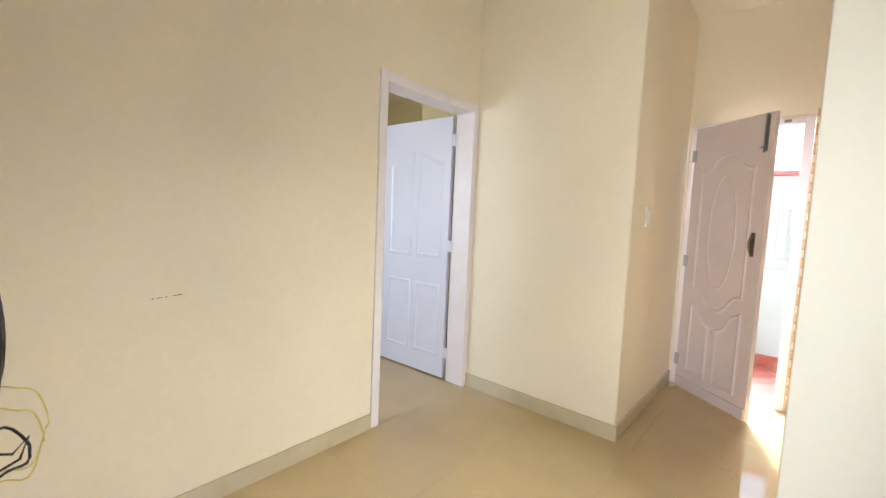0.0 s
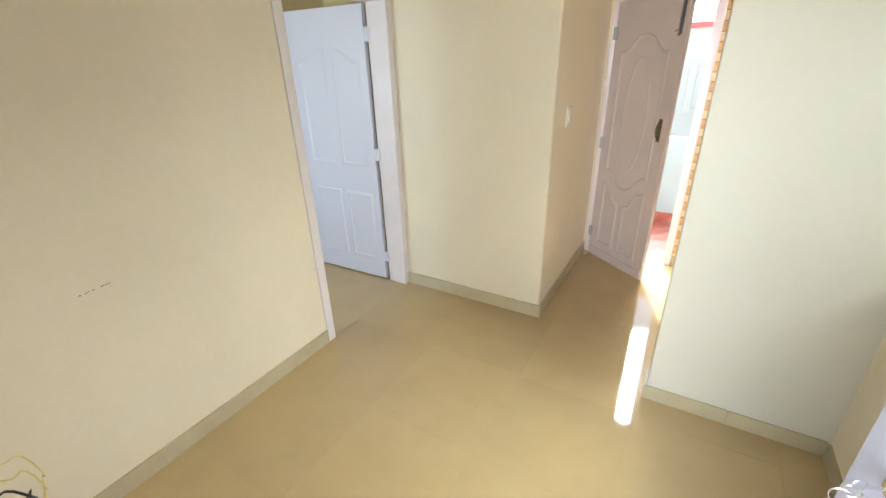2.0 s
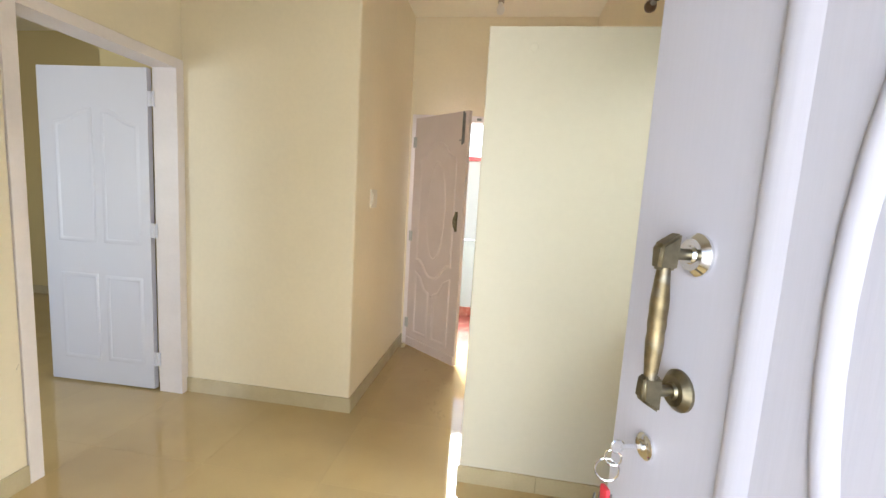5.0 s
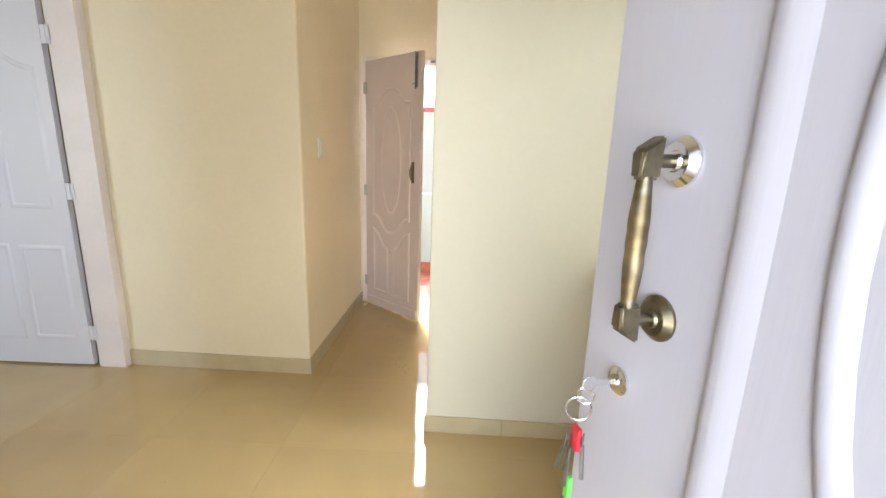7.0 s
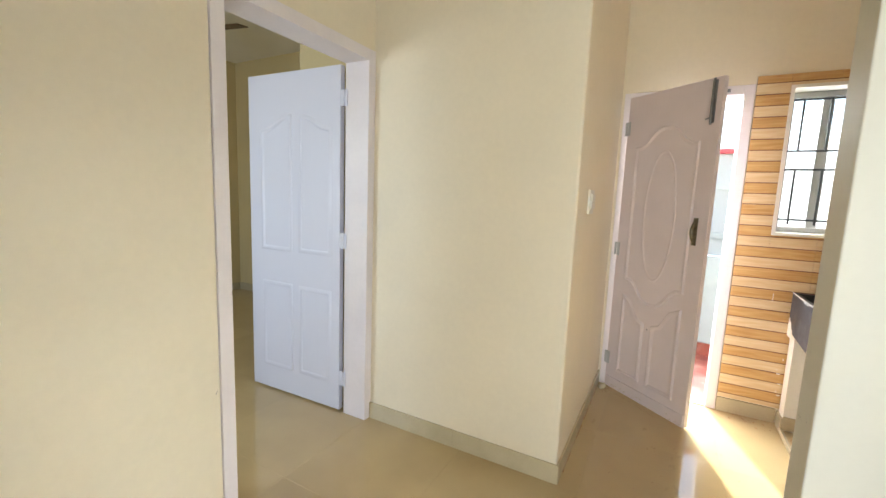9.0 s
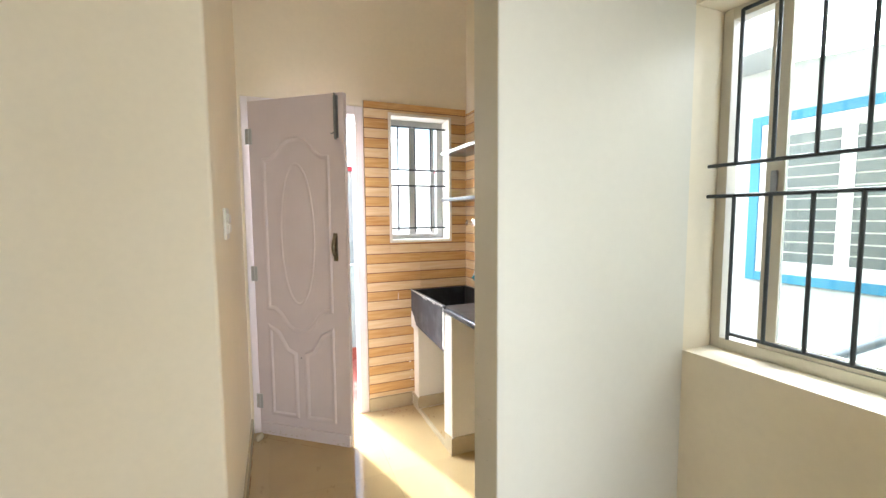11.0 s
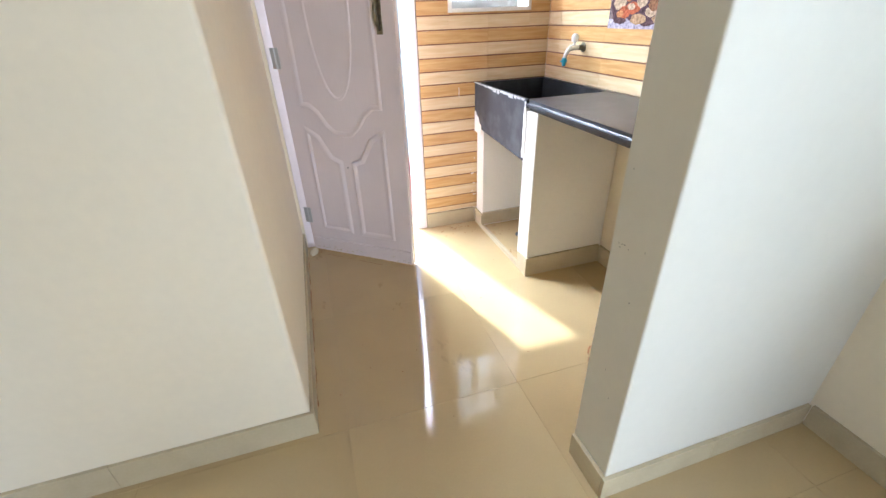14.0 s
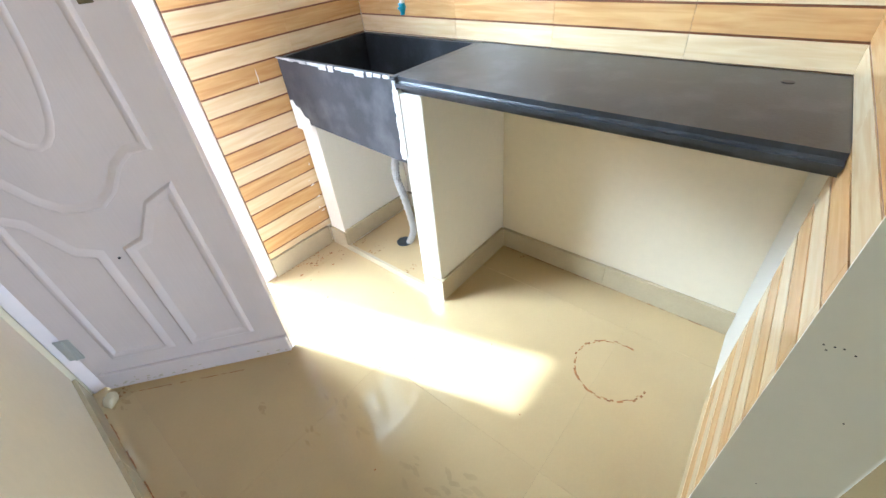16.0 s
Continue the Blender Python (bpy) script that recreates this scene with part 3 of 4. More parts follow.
# ---- kitchen ----
def kitchen_sink():
    s = thing("kitchen_sink", "black stone sink trough in the kitchen corner", "sink")
    z1, y0, y1, x0, x1 = 0.845, 3.662, 4.266, 0.458, 0.889
    b = bmesh.new()
    v = [b.verts.new(p) for p in ((x0, y0, 0.575), (x0, y1, 0.615), (x0, y1, z1), (x0, y0, z1), (x0 + 0.024, y0, 0.575), (x0 + 0.024, y1, 0.615), (x0 + 0.024, y1, z1), (x0 + 0.024, y0, z1))]
    for f in ((0, 1, 2, 3), (7, 6, 5, 4), (0, 4, 5, 1), (1, 5, 6, 2), (2, 6, 7, 3), (3, 7, 4, 0)):
        b.faces.new([v[i] for i in f])
    bmesh.ops.bevel(b, geom=b.edges[:], offset=0.003, segments=2, affect="EDGES")
    part("apron", b, M_SLATE, s, "black stone apron with cement smears")
    b = bmesh.new()
    box(b, x1 - 0.02, x1, y0, y1, 0.62, z1 - 0.002)
    box(b, x0 + 0.024, x1 - 0.02, y1 - 0.022, y1, 0.62, z1 - 0.001, bevel=0.002)
    box(b, x0 + 0.024, x1 - 0.02, y0, y0 + 0.024, 0.62, z1 - 0.001, bevel=0.002)
    part("basin_wall", b, M_BASIN, s)
    part("basin_floor", bx(x0 + 0.024, x1, y0, y1, 0.60, 0.625), M_BASIN, s)
    r = random.Random(4)
    b = bmesh.new()
    for i in range(16):
        yy, ww = y0 + 0.02 + i * 0.037, r.uniform(0.02, 0.045)
        hh = r.uniform(0.004, 0.016) * (0.4 if i > 9 else 1)
        box(b, x0 - 0.0015, x0 + 0.004, yy, yy + ww, z1 - 0.002 - hh, z1 + 0.0015, bevel=0.001)
    for i in range(9):
        zz = 0.59 + i * 0.027
        box(b, x0 - 0.0015, x0 + 0.002, y0 - 0.002, y0 + r.uniform(0.004, 0.016), zz, zz + 0.03)
    part("cement_smear", b, M_SMEAR, s, "pale grey cement smears")
    return s


M_SMEAR = mat("pale_cement", (0.50, 0.50, 0.49), 0.8, var=0.2, scale=30, bump=0.3)
kitchen_sink()
b = bx(0.455, 0.891, 2.668, 3.660, 0.803, 0.845)
bmesh.ops.bevel(b, geom=[e for e in b.edges if all(v.co.x < 0.46 for v in e.verts) and abs(e.verts[0].co.y - e.verts[1].co.y) > 0.5], offset=0.016, segments=5, affect="EDGES")
ct = tagged(part("worktop", b, M_BLACK, smooth=True), "black stone kitchen worktop with a rounded front edge", "worktop")
part("hole", lathe(bmesh.new(), [(0.012, 0), (0.012, 0.0015), (0.004, 0.0016)], (0.80, 2.79, 0.845), (0, 0, 1), 16), M_CABLE, ct)


def support(name, y0, y1, label, top=0.803):
    t = thing(name, label, "support wall")
    b = bx(0.474, 0.905 - 0.004, y0, y1, 0.0, top, bevel=0.003)
    part("plaster", b, M_WHITE, t)
    return t


sr = support("counter_support", 3.578, 3.660, "white plastered support wall under the worktop")
b = bx(0.462, 0.474, 3.566, 3.664, 0, 0.10, bevel=0.0015)
box(b, 0.474, 0.888, 3.566, 3.578, 0, 0.10, bevel=0.0015)
part("skirting", b, M_SKIRT, sr)
sl = support("counter_support", 4.165, 4.264, "white plastered support wall beside the sink corner", 0.598)
b = bx(0.462, 0.474, 4.155, 4.264, 0, 0.09, bevel=0.0015)
box(b, 0.474, 0.888, 4.153, 4.165, 0.02, 0.10, bevel=0.0015)
part("skirting", b, M_SKIRT, sl)
b = bmesh.new()
edge = [(4.262, 0.69), (4.245, 0.695), (4.23, 0.675), (4.205, 0.668), (4.19, 0.64), (4.165, 0.632), (4.165, 0.58), (4.262, 0.58)]
lo = [b.verts.new((0.4578, y, z)) for y, z in edge]
hi = [b.verts.new((0.4566, y, z)) for y, z in edge]
b.faces.new(hi)
for i in range(len(edge)):
    b.faces.new((lo[i], lo[i - 1], hi[i - 1], hi[i]))
part("paint_patch", b, M_WHITE, sl, "white paint smeared over the stone edge")
r = random.Random(14)
b = bmesh.new()
rag = [(3.664 + 0.014 * abs(noise.noise(Vector((0.3, k * 0.37, 2.0)))) + r.uniform(0.004, 0.013), 0.60 + 0.0105 * k) for k in range(21)]
rag += [(3.652, 0.81), (3.652, 0.60)]
lo = [b.verts.new((0.4738, y, z)) for y, z in rag]
hi = [b.verts.new((0.4562, y, z)) for y, z in rag]
b.faces.new(hi)
for k in range(len(rag)):
    b.faces.new((lo[k], lo[k - 1], hi[k - 1], hi[k]))
part("plaster_smear", b, M_WHITE, sr, "ragged white plaster smeared onto the stone")
b = bx(0.4722, 0.4745, 3.580, 3.658, 0.102, 0.80)
bmesh.ops.subdivide_edges(b, edges=b.edges[:], cuts=12, use_grid_fill=True)
for v in b.verts:
    if v.co.x < 0.4735:
        v.co.x -= 0.0140 * (v.co.y - 3.580) / 0.078 + 0.0012 * noise.noise(Vector((v.co.y * 90, v.co.z * 14, 1.0)))
part("rough_face", b, M_WHITE, sr, "rough brushed plaster face")
kerb = thing("sink_plinth", "low tiled kerb and slab under the sink", "plinth")
part("kerb", bx(0.462, 0.478, 3.664, 4.155, 0, 0.028, bevel=0.0015), M_SKIRT, kerb)
part("slab", bx(0.478, 0.889, 3.660, 4.153, 0, 0.018), M_FLOOR, kerb)
part("drain_rim", lathe(bmesh.new(), [(0.036, 0), (0.036, 0.003), (0.028, 0.003), (0.024, 0.001)], (0.64, 3.955, 0.018), (0, 0, 1), 24), M_IRON, kerb)
b = bmesh.new()
bends = [Vector(p) for p in ((0.60, 3.845, 0.60), (0.60, 3.86, 0.53), (0.60, 3.888, 0.41), (0.61, 3.872, 0.30), (0.645, 3.885, 0.12), (0.65, 3.93, 0.02))]
pts = []
for i in range(60):
    u = i / 59 * 4.999
    k, f = int(u), u - int(u)
    q = [bends[max(0, min(5, k + j))] for j in (-1, 0, 1, 2)]
    pts.append(0.5 * (2 * q[1] + (q[2] - q[0]) * f + (2 * q[0] - 5 * q[1] + 4 * q[2] - q[3]) * f * f + (3 * q[1] - q[0] - 3 * q[2] + q[3]) * f ** 3))
tube(b, pts, [0.0165 if i % 2 else 0.0135 for i in range(60)], 10)
tagged(part("drain_hose", b, M_GREYP, smooth=False), "grey corrugated waste hose under the sink", "hose")

for z in (1.475, 1.80):
    b = bx(0.70, 0.892, 3.10, 4.272, z - 0.011, z + 0.011, bevel=0.002)
    sh = tagged(part("wall_shelf", b, M_SHELF), "thin grey stone shelf on the tiled wall", "shelf", "kitchen shelves")


def bib_tap():
    t = thing("tap", "white and chrome bib tap with a cyan nozzle", "tap", pose(0.893, 3.93, 1.013))
    part("flange", lathe(bmesh.new(), [(0.022, 0), (0.022, 0.003), (0.012, 0.006), (0.010, 0.035)], (0, 0, 0), (-1, 0, 0), 20), M_ANTIQ, t, smooth=True)
    b = tube(bmesh.new(), [(-0.03, 0, 0), (-0.05, 0, 0.002), (-0.068, 0, 0), (-0.085, 0, -0.010), (-0.096, 0, -0.028), (-0.100, 0, -0.045)], [0.011, 0.013, 0.012, 0.010, 0.009, 0.009], 12)
    part("body", b, M_WHITEP, t, smooth=True)
    part("knob", lathe(bmesh.new(), [(0.006, 0), (0.006, 0.014), (0.015, 0.018), (0.017, 0.035), (0.012, 0.048), (0.005, 0.052)], (-0.052, 0, 0.010), (0, 0, 1), 12), M_WHITEP, t, smooth=True)
    n = part("nozzle", lathe(bmesh.new(), [(0.011, 0), (0.012, 0.018), (0.008, 0.028), (0.008, 0.036)], (-0.1005, 0, -0.042), (0, 0, -1), 14), M_BLUEP, t, "cyan plastic nozzle", smooth=True)
    part("nozzle_tab", bx(-0.120, -0.084, -0.004, 0.004, -0.060, -0.052, bevel=0.002), M_BLUEP, n)
    return t


bib_tap()
sc = thing("stop_valve", "chrome stop valve on the tiled wall", "valve", pose(0.893, 4.15, 1.315))
part("flange", lathe(bmesh.new(), [(0.030, 0), (0.030, 0.003), (0.020, 0.010), (0.012, 0.014)], (0, 0, 0), (-1, 0, 0), 24), M_STEEL, sc, smooth=True)
part("knob", lathe(bmesh.new(), [(0.011, 0.010), (0.011, 0.03), (0.019, 0.034), (0.020, 0.052), (0.015, 0.058)], (0, 0, 0), (-1, 0, 0), 12), M_STEEL, sc, smooth=True)

b = tube(bmesh.new(), [(0.902, 3.98, 2.40), (0.86, 3.99, 2.34), (0.875, 3.96, 2.26), (0.87, 3.985, 2.20), (0.885, 3.95, 2.15), (0.902, 3.93, 2.13)], 0.002, 6)
tagged(part("loose_wire", b, M_TAPE), "thin loose wire on the kitchen wall", "wire")

# ---- hall fittings ----
sw = thing("light_switch", "ivory two-gang light switch on the wall", "switch", pose(-0.60, 3.30, 1.34))
part("plate", bx(0, 0.010, -0.062, 0.062, -0.06, 0.06, bevel=0.003), M_SWITCH, sw)
ins = part("insert", bx(0.010, 0.0125, -0.045, 0.045, -0.04, 0.04, bevel=0.001), M_SWITCH, sw)
for zz in (0.001, -0.037):
    part("rocker", bx(0.0125, 0.019, -0.042, 0.042, zz + 0.002, zz + 0.034, bevel=0.002), M_SWITCH, ins)
sb = thing("switch_plate", "white switch plate beside the entrance", "switch", pose(-0.74, 0.468, 1.27))
part("plate", bx(-0.07, 0.07, 0, 0.012, -0.034, 0.034, bevel=0.003), M_WHITEP, sb)
for xx in (-0.04, 0.0, 0.04):
    part("rocker", bx(xx - 0.015, xx + 0.015, 0.012, 0.016, -0.022, 0.022, bevel=0.002), M_WHITEP, sb)

bl = thing("bulb_holder", "bare bulb in a batten holder on the ceiling", "light", pose(0.13, 3.90, 2.89))
part("base", lathe(bmesh.new(), [(0.045, 0), (0.045, 0.010), (0.028, 0.016), (0.022, 0.05), (0.024, 0.06)], (0, 0, 0), (0, 0, -1), 24), M_TAPE, bl, smooth=True)
part("bulb", lathe(bmesh.new(), [(0.013, 0.055), (0.016, 0.075), (0.028, 0.10), (0.030, 0.115), (0.024, 0.135), (0.008, 0.145)], (0, 0, 0), (0, 0, -1), 20), M_WHITEP, bl, smooth=True)

cr = thing("curtain_rod", "dull steel curtain rod with dark ball finial above the window", "curtain rod", pose(0.905, 2.70, 2.275))
part("rod", cyl(bmesh.new(), (-0.06, -0.01, 0), (-0.06, -1.22, 0), 0.011), M_DULL, cr, smooth=True)
for y in (0.0, -1.23):
    part("finial", lathe(bmesh.new(), [(0.012, -0.034), (0.014, -0.026), (0.022, -0.018), (0.027, 0), (0.020, 0.018), (0.004, 0.027)], (-0.06, y, 0.0), (0, 1 if y == 0.0 else -1, 0), 20), M_BROWN, cr, "dark brown ball finial", smooth=True)
for y in (-0.09, -1.14):
    b = lathe(bmesh.new(), [(0.026, 0), (0.026, 0.005), (0.012, 0.010), (0.009, 0.05)], (0, y, 0), (-1, 0, 0), 20)
    lathe(b, [(0.015, -0.008), (0.017, 0), (0.015, 0.008)], (-0.06, y, 0), (0, 1, 0), 16)
    part("bracket", b, M_BROWN, cr, "brown metal rod bracket", smooth=True)

setting("wall_cap", lathe(bmesh.new(), [(0.019, 0), (0.019, 0.002), (0.015, 0.004), (0.004, 0.0045)], (0.345, 2.51, 2.03), (0, -1, 0), 20), M_PART, "small round painted cap on the partition", "cap")

# coiled cable hanging on the south wall
co = thing("cable_coil", "black coiled cable hanging on the wall", "cable", pose(-1.06, 0.500, 1.02))
r = random.Random(7)
b = bmesh.new()
for k in range(9):
    tw, sx, sz = r.uniform(-0.15, 0.40), r.uniform(0.045, 0.07), r.uniform(0.108, 0.14)
    dx, dy = r.uniform(-0.008, 0.008), r.uniform(-0.012, 0.02)
    pts = []
    for i in range(28):
        a = i * math.tau / 28
        px = sx * math.cos(a) + dx
        pts.append((px * math.cos(tw), dy + px * math.sin(tw) + 0.012 * math.cos(a) + max(0, 0.012), sz * math.sin(a) - 0.01 + (0.155 - sz)))
    part("loop", tube(bmesh.new(), pts, 0.0042, 6, closed=True), M_CABLE, co, smooth=True)
b = tube(bmesh.new(), [(0.50, -0.024, 1.865), (0.32, -0.022, 1.2), (0.14, -0.010, 0.6), (0.01, 0.004, 0.14), (0.0, 0.004, 0.10)], 0.0042, 6)
part("drop", b, M_CABLE, co, smooth=True)
b = bmesh.new()
tube(b, [(0.01 + 0.02 * math.sin(i * 0.9), 0.02 + 0.045 * math.cos(i * math.tau / 24), -0.245 + 0.05 * math.sin(i * math.tau / 24)) for i in range(24)], 0.003, 6, closed=True)
tube(b, [(0, 0.01, -0.16), (0.01, 0.0, -0.2), (0.0, -0.01, -0.235), (0.01, 0.04, -0.25), (0.0, 0.065, -0.225), (0.01, 0.05, -0.265), (0.0, 0.015, -0.285), (0, 0.0, -0.33)], 0.0028, 6)
part("stripped_end", b, M_CABLE, co, "loose black twisted wire ends", smooth=True)
for rr, zz in ((0.075, -0.20), (0.065, -0.235)):
    b = tube(bmesh.new(), [(0.02 * math.cos(i), 0.035 + rr * 0.8 * math.cos(i * math.tau / 30), zz + rr * 1.25 * math.sin(i * math.tau / 30)) for i in range(30)], 0.0018, 6, closed=True)
    part("yellow_wire", b, M_YELLOW, co, "thin yellow wire loop")

# key bunch in the entrance lock
kb = thing("key_bunch", "bunch of keys with red and green tags in the lock", "keys", pose(0.787, 0.472, 0, 0, 0, ANG))
kx, ky, kz = 0.855, 0.048, 1.0
b = bx(kx - 0.0012, kx + 0.0012, ky - 0.004, ky + 0.03, kz - 0.004, kz + 0.004)
lathe(b, [(0.011, -0.001), (0.012, 0), (0.011, 0.001)], (kx, ky + 0.036, kz), (1, 0, 0), 16)
part("key", b, M_STEEL, kb, smooth=True)
for (dx, dy, dz), rad in (((0.002, 0.040, -0.020), 0.013), ((0.006, 0.046, -0.043), 0.019)):
    b = tube(bmesh.new(), [(kx + dx + 0.35 * rad * math.cos(i * math.tau / 24), ky + dy + 0.9 * rad * math.cos(i * math.tau / 24), kz + dz + rad * math.sin(i * math.tau / 24)) for i in range(24)], 0.0016, 6, closed=True)
    part("ring", b, M_STEEL, kb, smooth=True)
for nm, m, dx, dy, z0, z1, wd in (("tag", M_REDP, -0.002, 0.050, -0.066, -0.104, 0.011), ("tag", M_GREENP, 0.000, 0.054, -0.150, -0.192, 0.008)):
    b = bx(kx + dx - wd * 0.9, kx + dx + wd * 0.9, ky + dy - 0.004, ky + dy + 0.004, kz + z1, kz + z0, bevel=0.0035)
    part(nm, b, m, kb, "red plastic tag" if m is M_REDP else "green plastic tag", smooth=True)
for dx, dy, z0, ln, lean in ((-0.010, 0.044, -0.085, 0.062, -0.004), (0.008, 0.052, -0.092, 0.06, 0.006), (0.014, 0.058, -0.100, 0.055, 0.010), (-0.004, 0.060, -0.108, 0.058, 0.003)):
    b = lathe(bmesh.new(), [(0.010, -0.001), (0.011, 0), (0.010, 0.001)], (kx + dx, ky + dy, kz + z0), (0.5, 0.6, 0), 14)
    tube(b, [(kx + dx, ky + dy, kz + z0 - 0.008), (kx + dx + lean, ky + dy + lean * 0.5, kz + z0 - ln)], 0.0032, 6)
    part("key", b, M_DULL, kb, smooth=True)

# ---- bedroom fan ----
fan = thing("ceiling_fan", "brown three-blade ceiling fan in the bedroom", "fan", pose(-3.9, 3.2, 2.89))
part("rod", cyl(bmesh.new(), (0, 0, 0), (0, 0, -0.24), 0.012), M_BROWN, fan)
part("motor", lathe(bmesh.new(), [(0.03, -0.22), (0.10, -0.25), (0.115, -0.29), (0.09, -0.33), (0.03, -0.345)], (0, 0, 0), (0, 0, 1), 24), M_BROWN, fan, smooth=True)
for k in range(3):
    a = radians(12 + 120 * k)
    b = bmesh.new()
    box(b, 0.10, 0.62, -0.06, 0.06, -0.296, -0.288, bevel=0.003)
    bmesh.ops.rotate(b, cent=(0, 0, -0.29), matrix=Matrix.Rotation(radians(9), 3, "X"), verts=b.verts)
    bmesh.ops.rotate(b, cent=(0, 0, 0), matrix=Matrix.Rotation(a, 3, "Z"), verts=b.verts)
    part("blade", b, M_BROWN, fan)

# ---- outside ----
def facade_window(name, m, w, h, cyan):
    t = thing(name, "white sliding window with grey louvres and cyan border", "window", m)
    if cyan:
        b = bmesh.new()
        for a in ((-w / 2 - 0.066, -w / 2, -0.066, h + 0.066), (w / 2, w / 2 + 0.066, -0.066, h + 0.066), (-w / 2, w / 2, -0.066, 0), (-w / 2, w / 2, h, h + 0.066)):
            box(b, a[0], a[1], -0.03, 0, a[2], a[3], bevel=0.003)
        part("border", b, M_CYAN, t, "cyan painted plaster border")
    b = bmesh.new()
    for a in ((-w / 2, -w / 2 + 0.09, 0, h), (w / 2 - 0.09, w / 2, 0, h), (-w / 2 + 0.09, w / 2 - 0.09, 0, 0.09), (-w / 2 + 0.09, w / 2 - 0.09, h - 0.09, h), (-0.04, 0.04, 0.09, h - 0.09)):
        box(b, a[0], a[1], -0.02, 0, a[2], a[3], bevel=0.003)
    part("frame", b, M_WHITEP, t)
    for s in (-1, 1):
        x0, x1 = (s * 0.04, s * (w / 2 - 0.09))
        part("backing", bx(min(x0, x1), max(x0, x1), -0.004, 0, 0.09, h - 0.09), M_WHITEP, t)
        n = 12
        for i in range(n):
            z = 0.09 + (h - 0.18) * i / n
            b = bx(min(x0, x1), max(x0, x1), -0.014, -0.010, z, z + (h - 0.18) / n * 0.86)
            part("louvre", b, M_BLIND, t)
    return t


E1 = thing("neighbour_house", "white plastered neighbouring house with cyan trim", "house")
part("wall", bx(3.0, 9.0, -8.0, 6.6, -3.2, 6.4), M_FACADE, E1)
part("roof", bx(2.7, 9.3, -8.3, 6.9, 6.4, 6.6), M_FACADE, E1)
part("ledge", bx(2.55, 3.0, 1.9, 4.0, 2.42, 2.50), M_FACADE, E1)
facade_window("house_window", pose(2.999, 2.99, 0.925, 0, 0, -90), 1.03, 1.09, True)
lat = thing("white_lattice", "white metal lattice on the neighbouring wall", "lattice", pose(2.98, 5.5, -0.2, 0, 0, -90))
b = bmesh.new()
for i in range(9):
    box(b, -0.6 + i * 0.15 - 0.008, -0.6 + i * 0.15 + 0.008, -0.03, -0.014, 0, 1.6)
for i in range(14):
    box(b, -0.6, 0.6, -0.014, 0.0, i * 0.12, i * 0.12 + 0.014)
part("bars", b, M_ALUG, lat)
N1 = thing("rear_house", "white house wall beyond the balcony", "house")
part("wall", bx(-6.0, 2.0, 7.5, 12.0, -3.2, 2.0), M_REAR, N1)
part("coping", bx(-6.0, 2.05, 7.42, 7.6, 2.0, 2.06, bevel=0.004), M_REDP, N1, "red painted coping")
b = bmesh.new()
for a in ((-0.10, 0.0, 0.93, 1.62), (0.7, 0.8, 0.93, 1.62), (0.0, 0.7, 0.93, 1.0), (0.0, 0.7, 1.55, 1.62)):
    box(b, a[0], a[1], 7.45, 7.5, a[2], a[3], bevel=0.004)
part("window_border", b, M_FACADE, N1)
setting("stair_landing", bx(1.75, 3.0, -2.0, 2.75, -0.30, -0.15), M_FACADE, "concrete stair landing between the houses", "landing")
rl = thing("stair_rail", "grey painted pipe rail on the stair", "railing")
for dz in (0.0, -0.24):
    part("rail", tube(bmesh.new(), [(2.0, 2.62, 0.64 + dz), (2.0, 2.19, 0.97 + dz), (2.0, 2.13, 0.985 + dz), (2.0, -1.0, 0.985 + dz)], 0.02, 10), M_RAIL, rl, smooth=True)
for yy, zz in ((2.60, 0.65), (2.16, 0.98), (1.2, 0.985), (0.2, 0.985)):
    part("post", cyl(bmesh.new(), (2.0, yy, -0.15), (2.0, yy, zz), 0.018), M_RAIL, rl, smooth=True)

# ---- stains and marks ----
b = bmesh.new()
for x, z, w, h in ((0.436, 0.318, 0.022, 0.008), (0.448, 0.255, 0.020, 0.007), (0.452, 0.180, 0.020, 0.008), (0.444, 0.20, 0.006, 0.014), (0.366, 0.770, 0.004, 0.058), (0.43, 0.345, 0.012, 0.004), (0.458, 0.41, 0.006, 0.012)):
    b.faces.new([b.verts.new((x + dx * w, 4.2728, z + dz * h)) for dx, dz in ((0, 0.2), (0.6, 0), (1, 0.5), (0.8, 1), (0.1, 0.8))])
tagged(part("tile_chips", b, M_WHITE), "small white chips and grout on the tiles", "chip", kind="stuff")
r = random.Random(11)
b = bmesh.new()
for i in range(60):
    a = radians(-15 + i * 4.6)
    if r.random() < 0.14:
        continue
    rad, ww = 0.112 + r.uniform(-0.003, 0.003), r.uniform(0.002, 0.0075)
    a2 = a + radians(4.8)
    q = [(0.535 + (rad + e) * math.cos(t) * 1.02, 2.925 + (rad + e) * math.sin(t), 0.0006) for t, e in ((a, 0), (a2, 0), (a2, ww), (a, ww))]
    b.faces.new([b.verts.new(p) for p in q])
tagged(part("rust_ring", b, M_RUST), "rust ring stain on the kitchen floor", "stain", kind="structure")
b = bmesh.new()
for i in range(46):
    x, y = r.uniform(-0.58, 0.42), r.uniform(3.0, 4.2)
    if i < 16:
        x, y = r.uniform(0.2, 0.44), r.uniform(4.12, 4.25)
    if i > 34:
        x, y = r.uniform(-1.3, 0.5), r.uniform(1.0, 2.9)
    sz = r.uniform(0.001, 0.0035) * (2.2 if i < 8 else 1)
    n = 7
    b.faces.new([b.verts.new((x + sz * r.uniform(0.6, 1.6) * math.cos(k * math.tau / n), y + sz * r.uniform(0.5, 1.2) * math.sin(k * math.tau / n), 0.0007)) for k in range(n)])
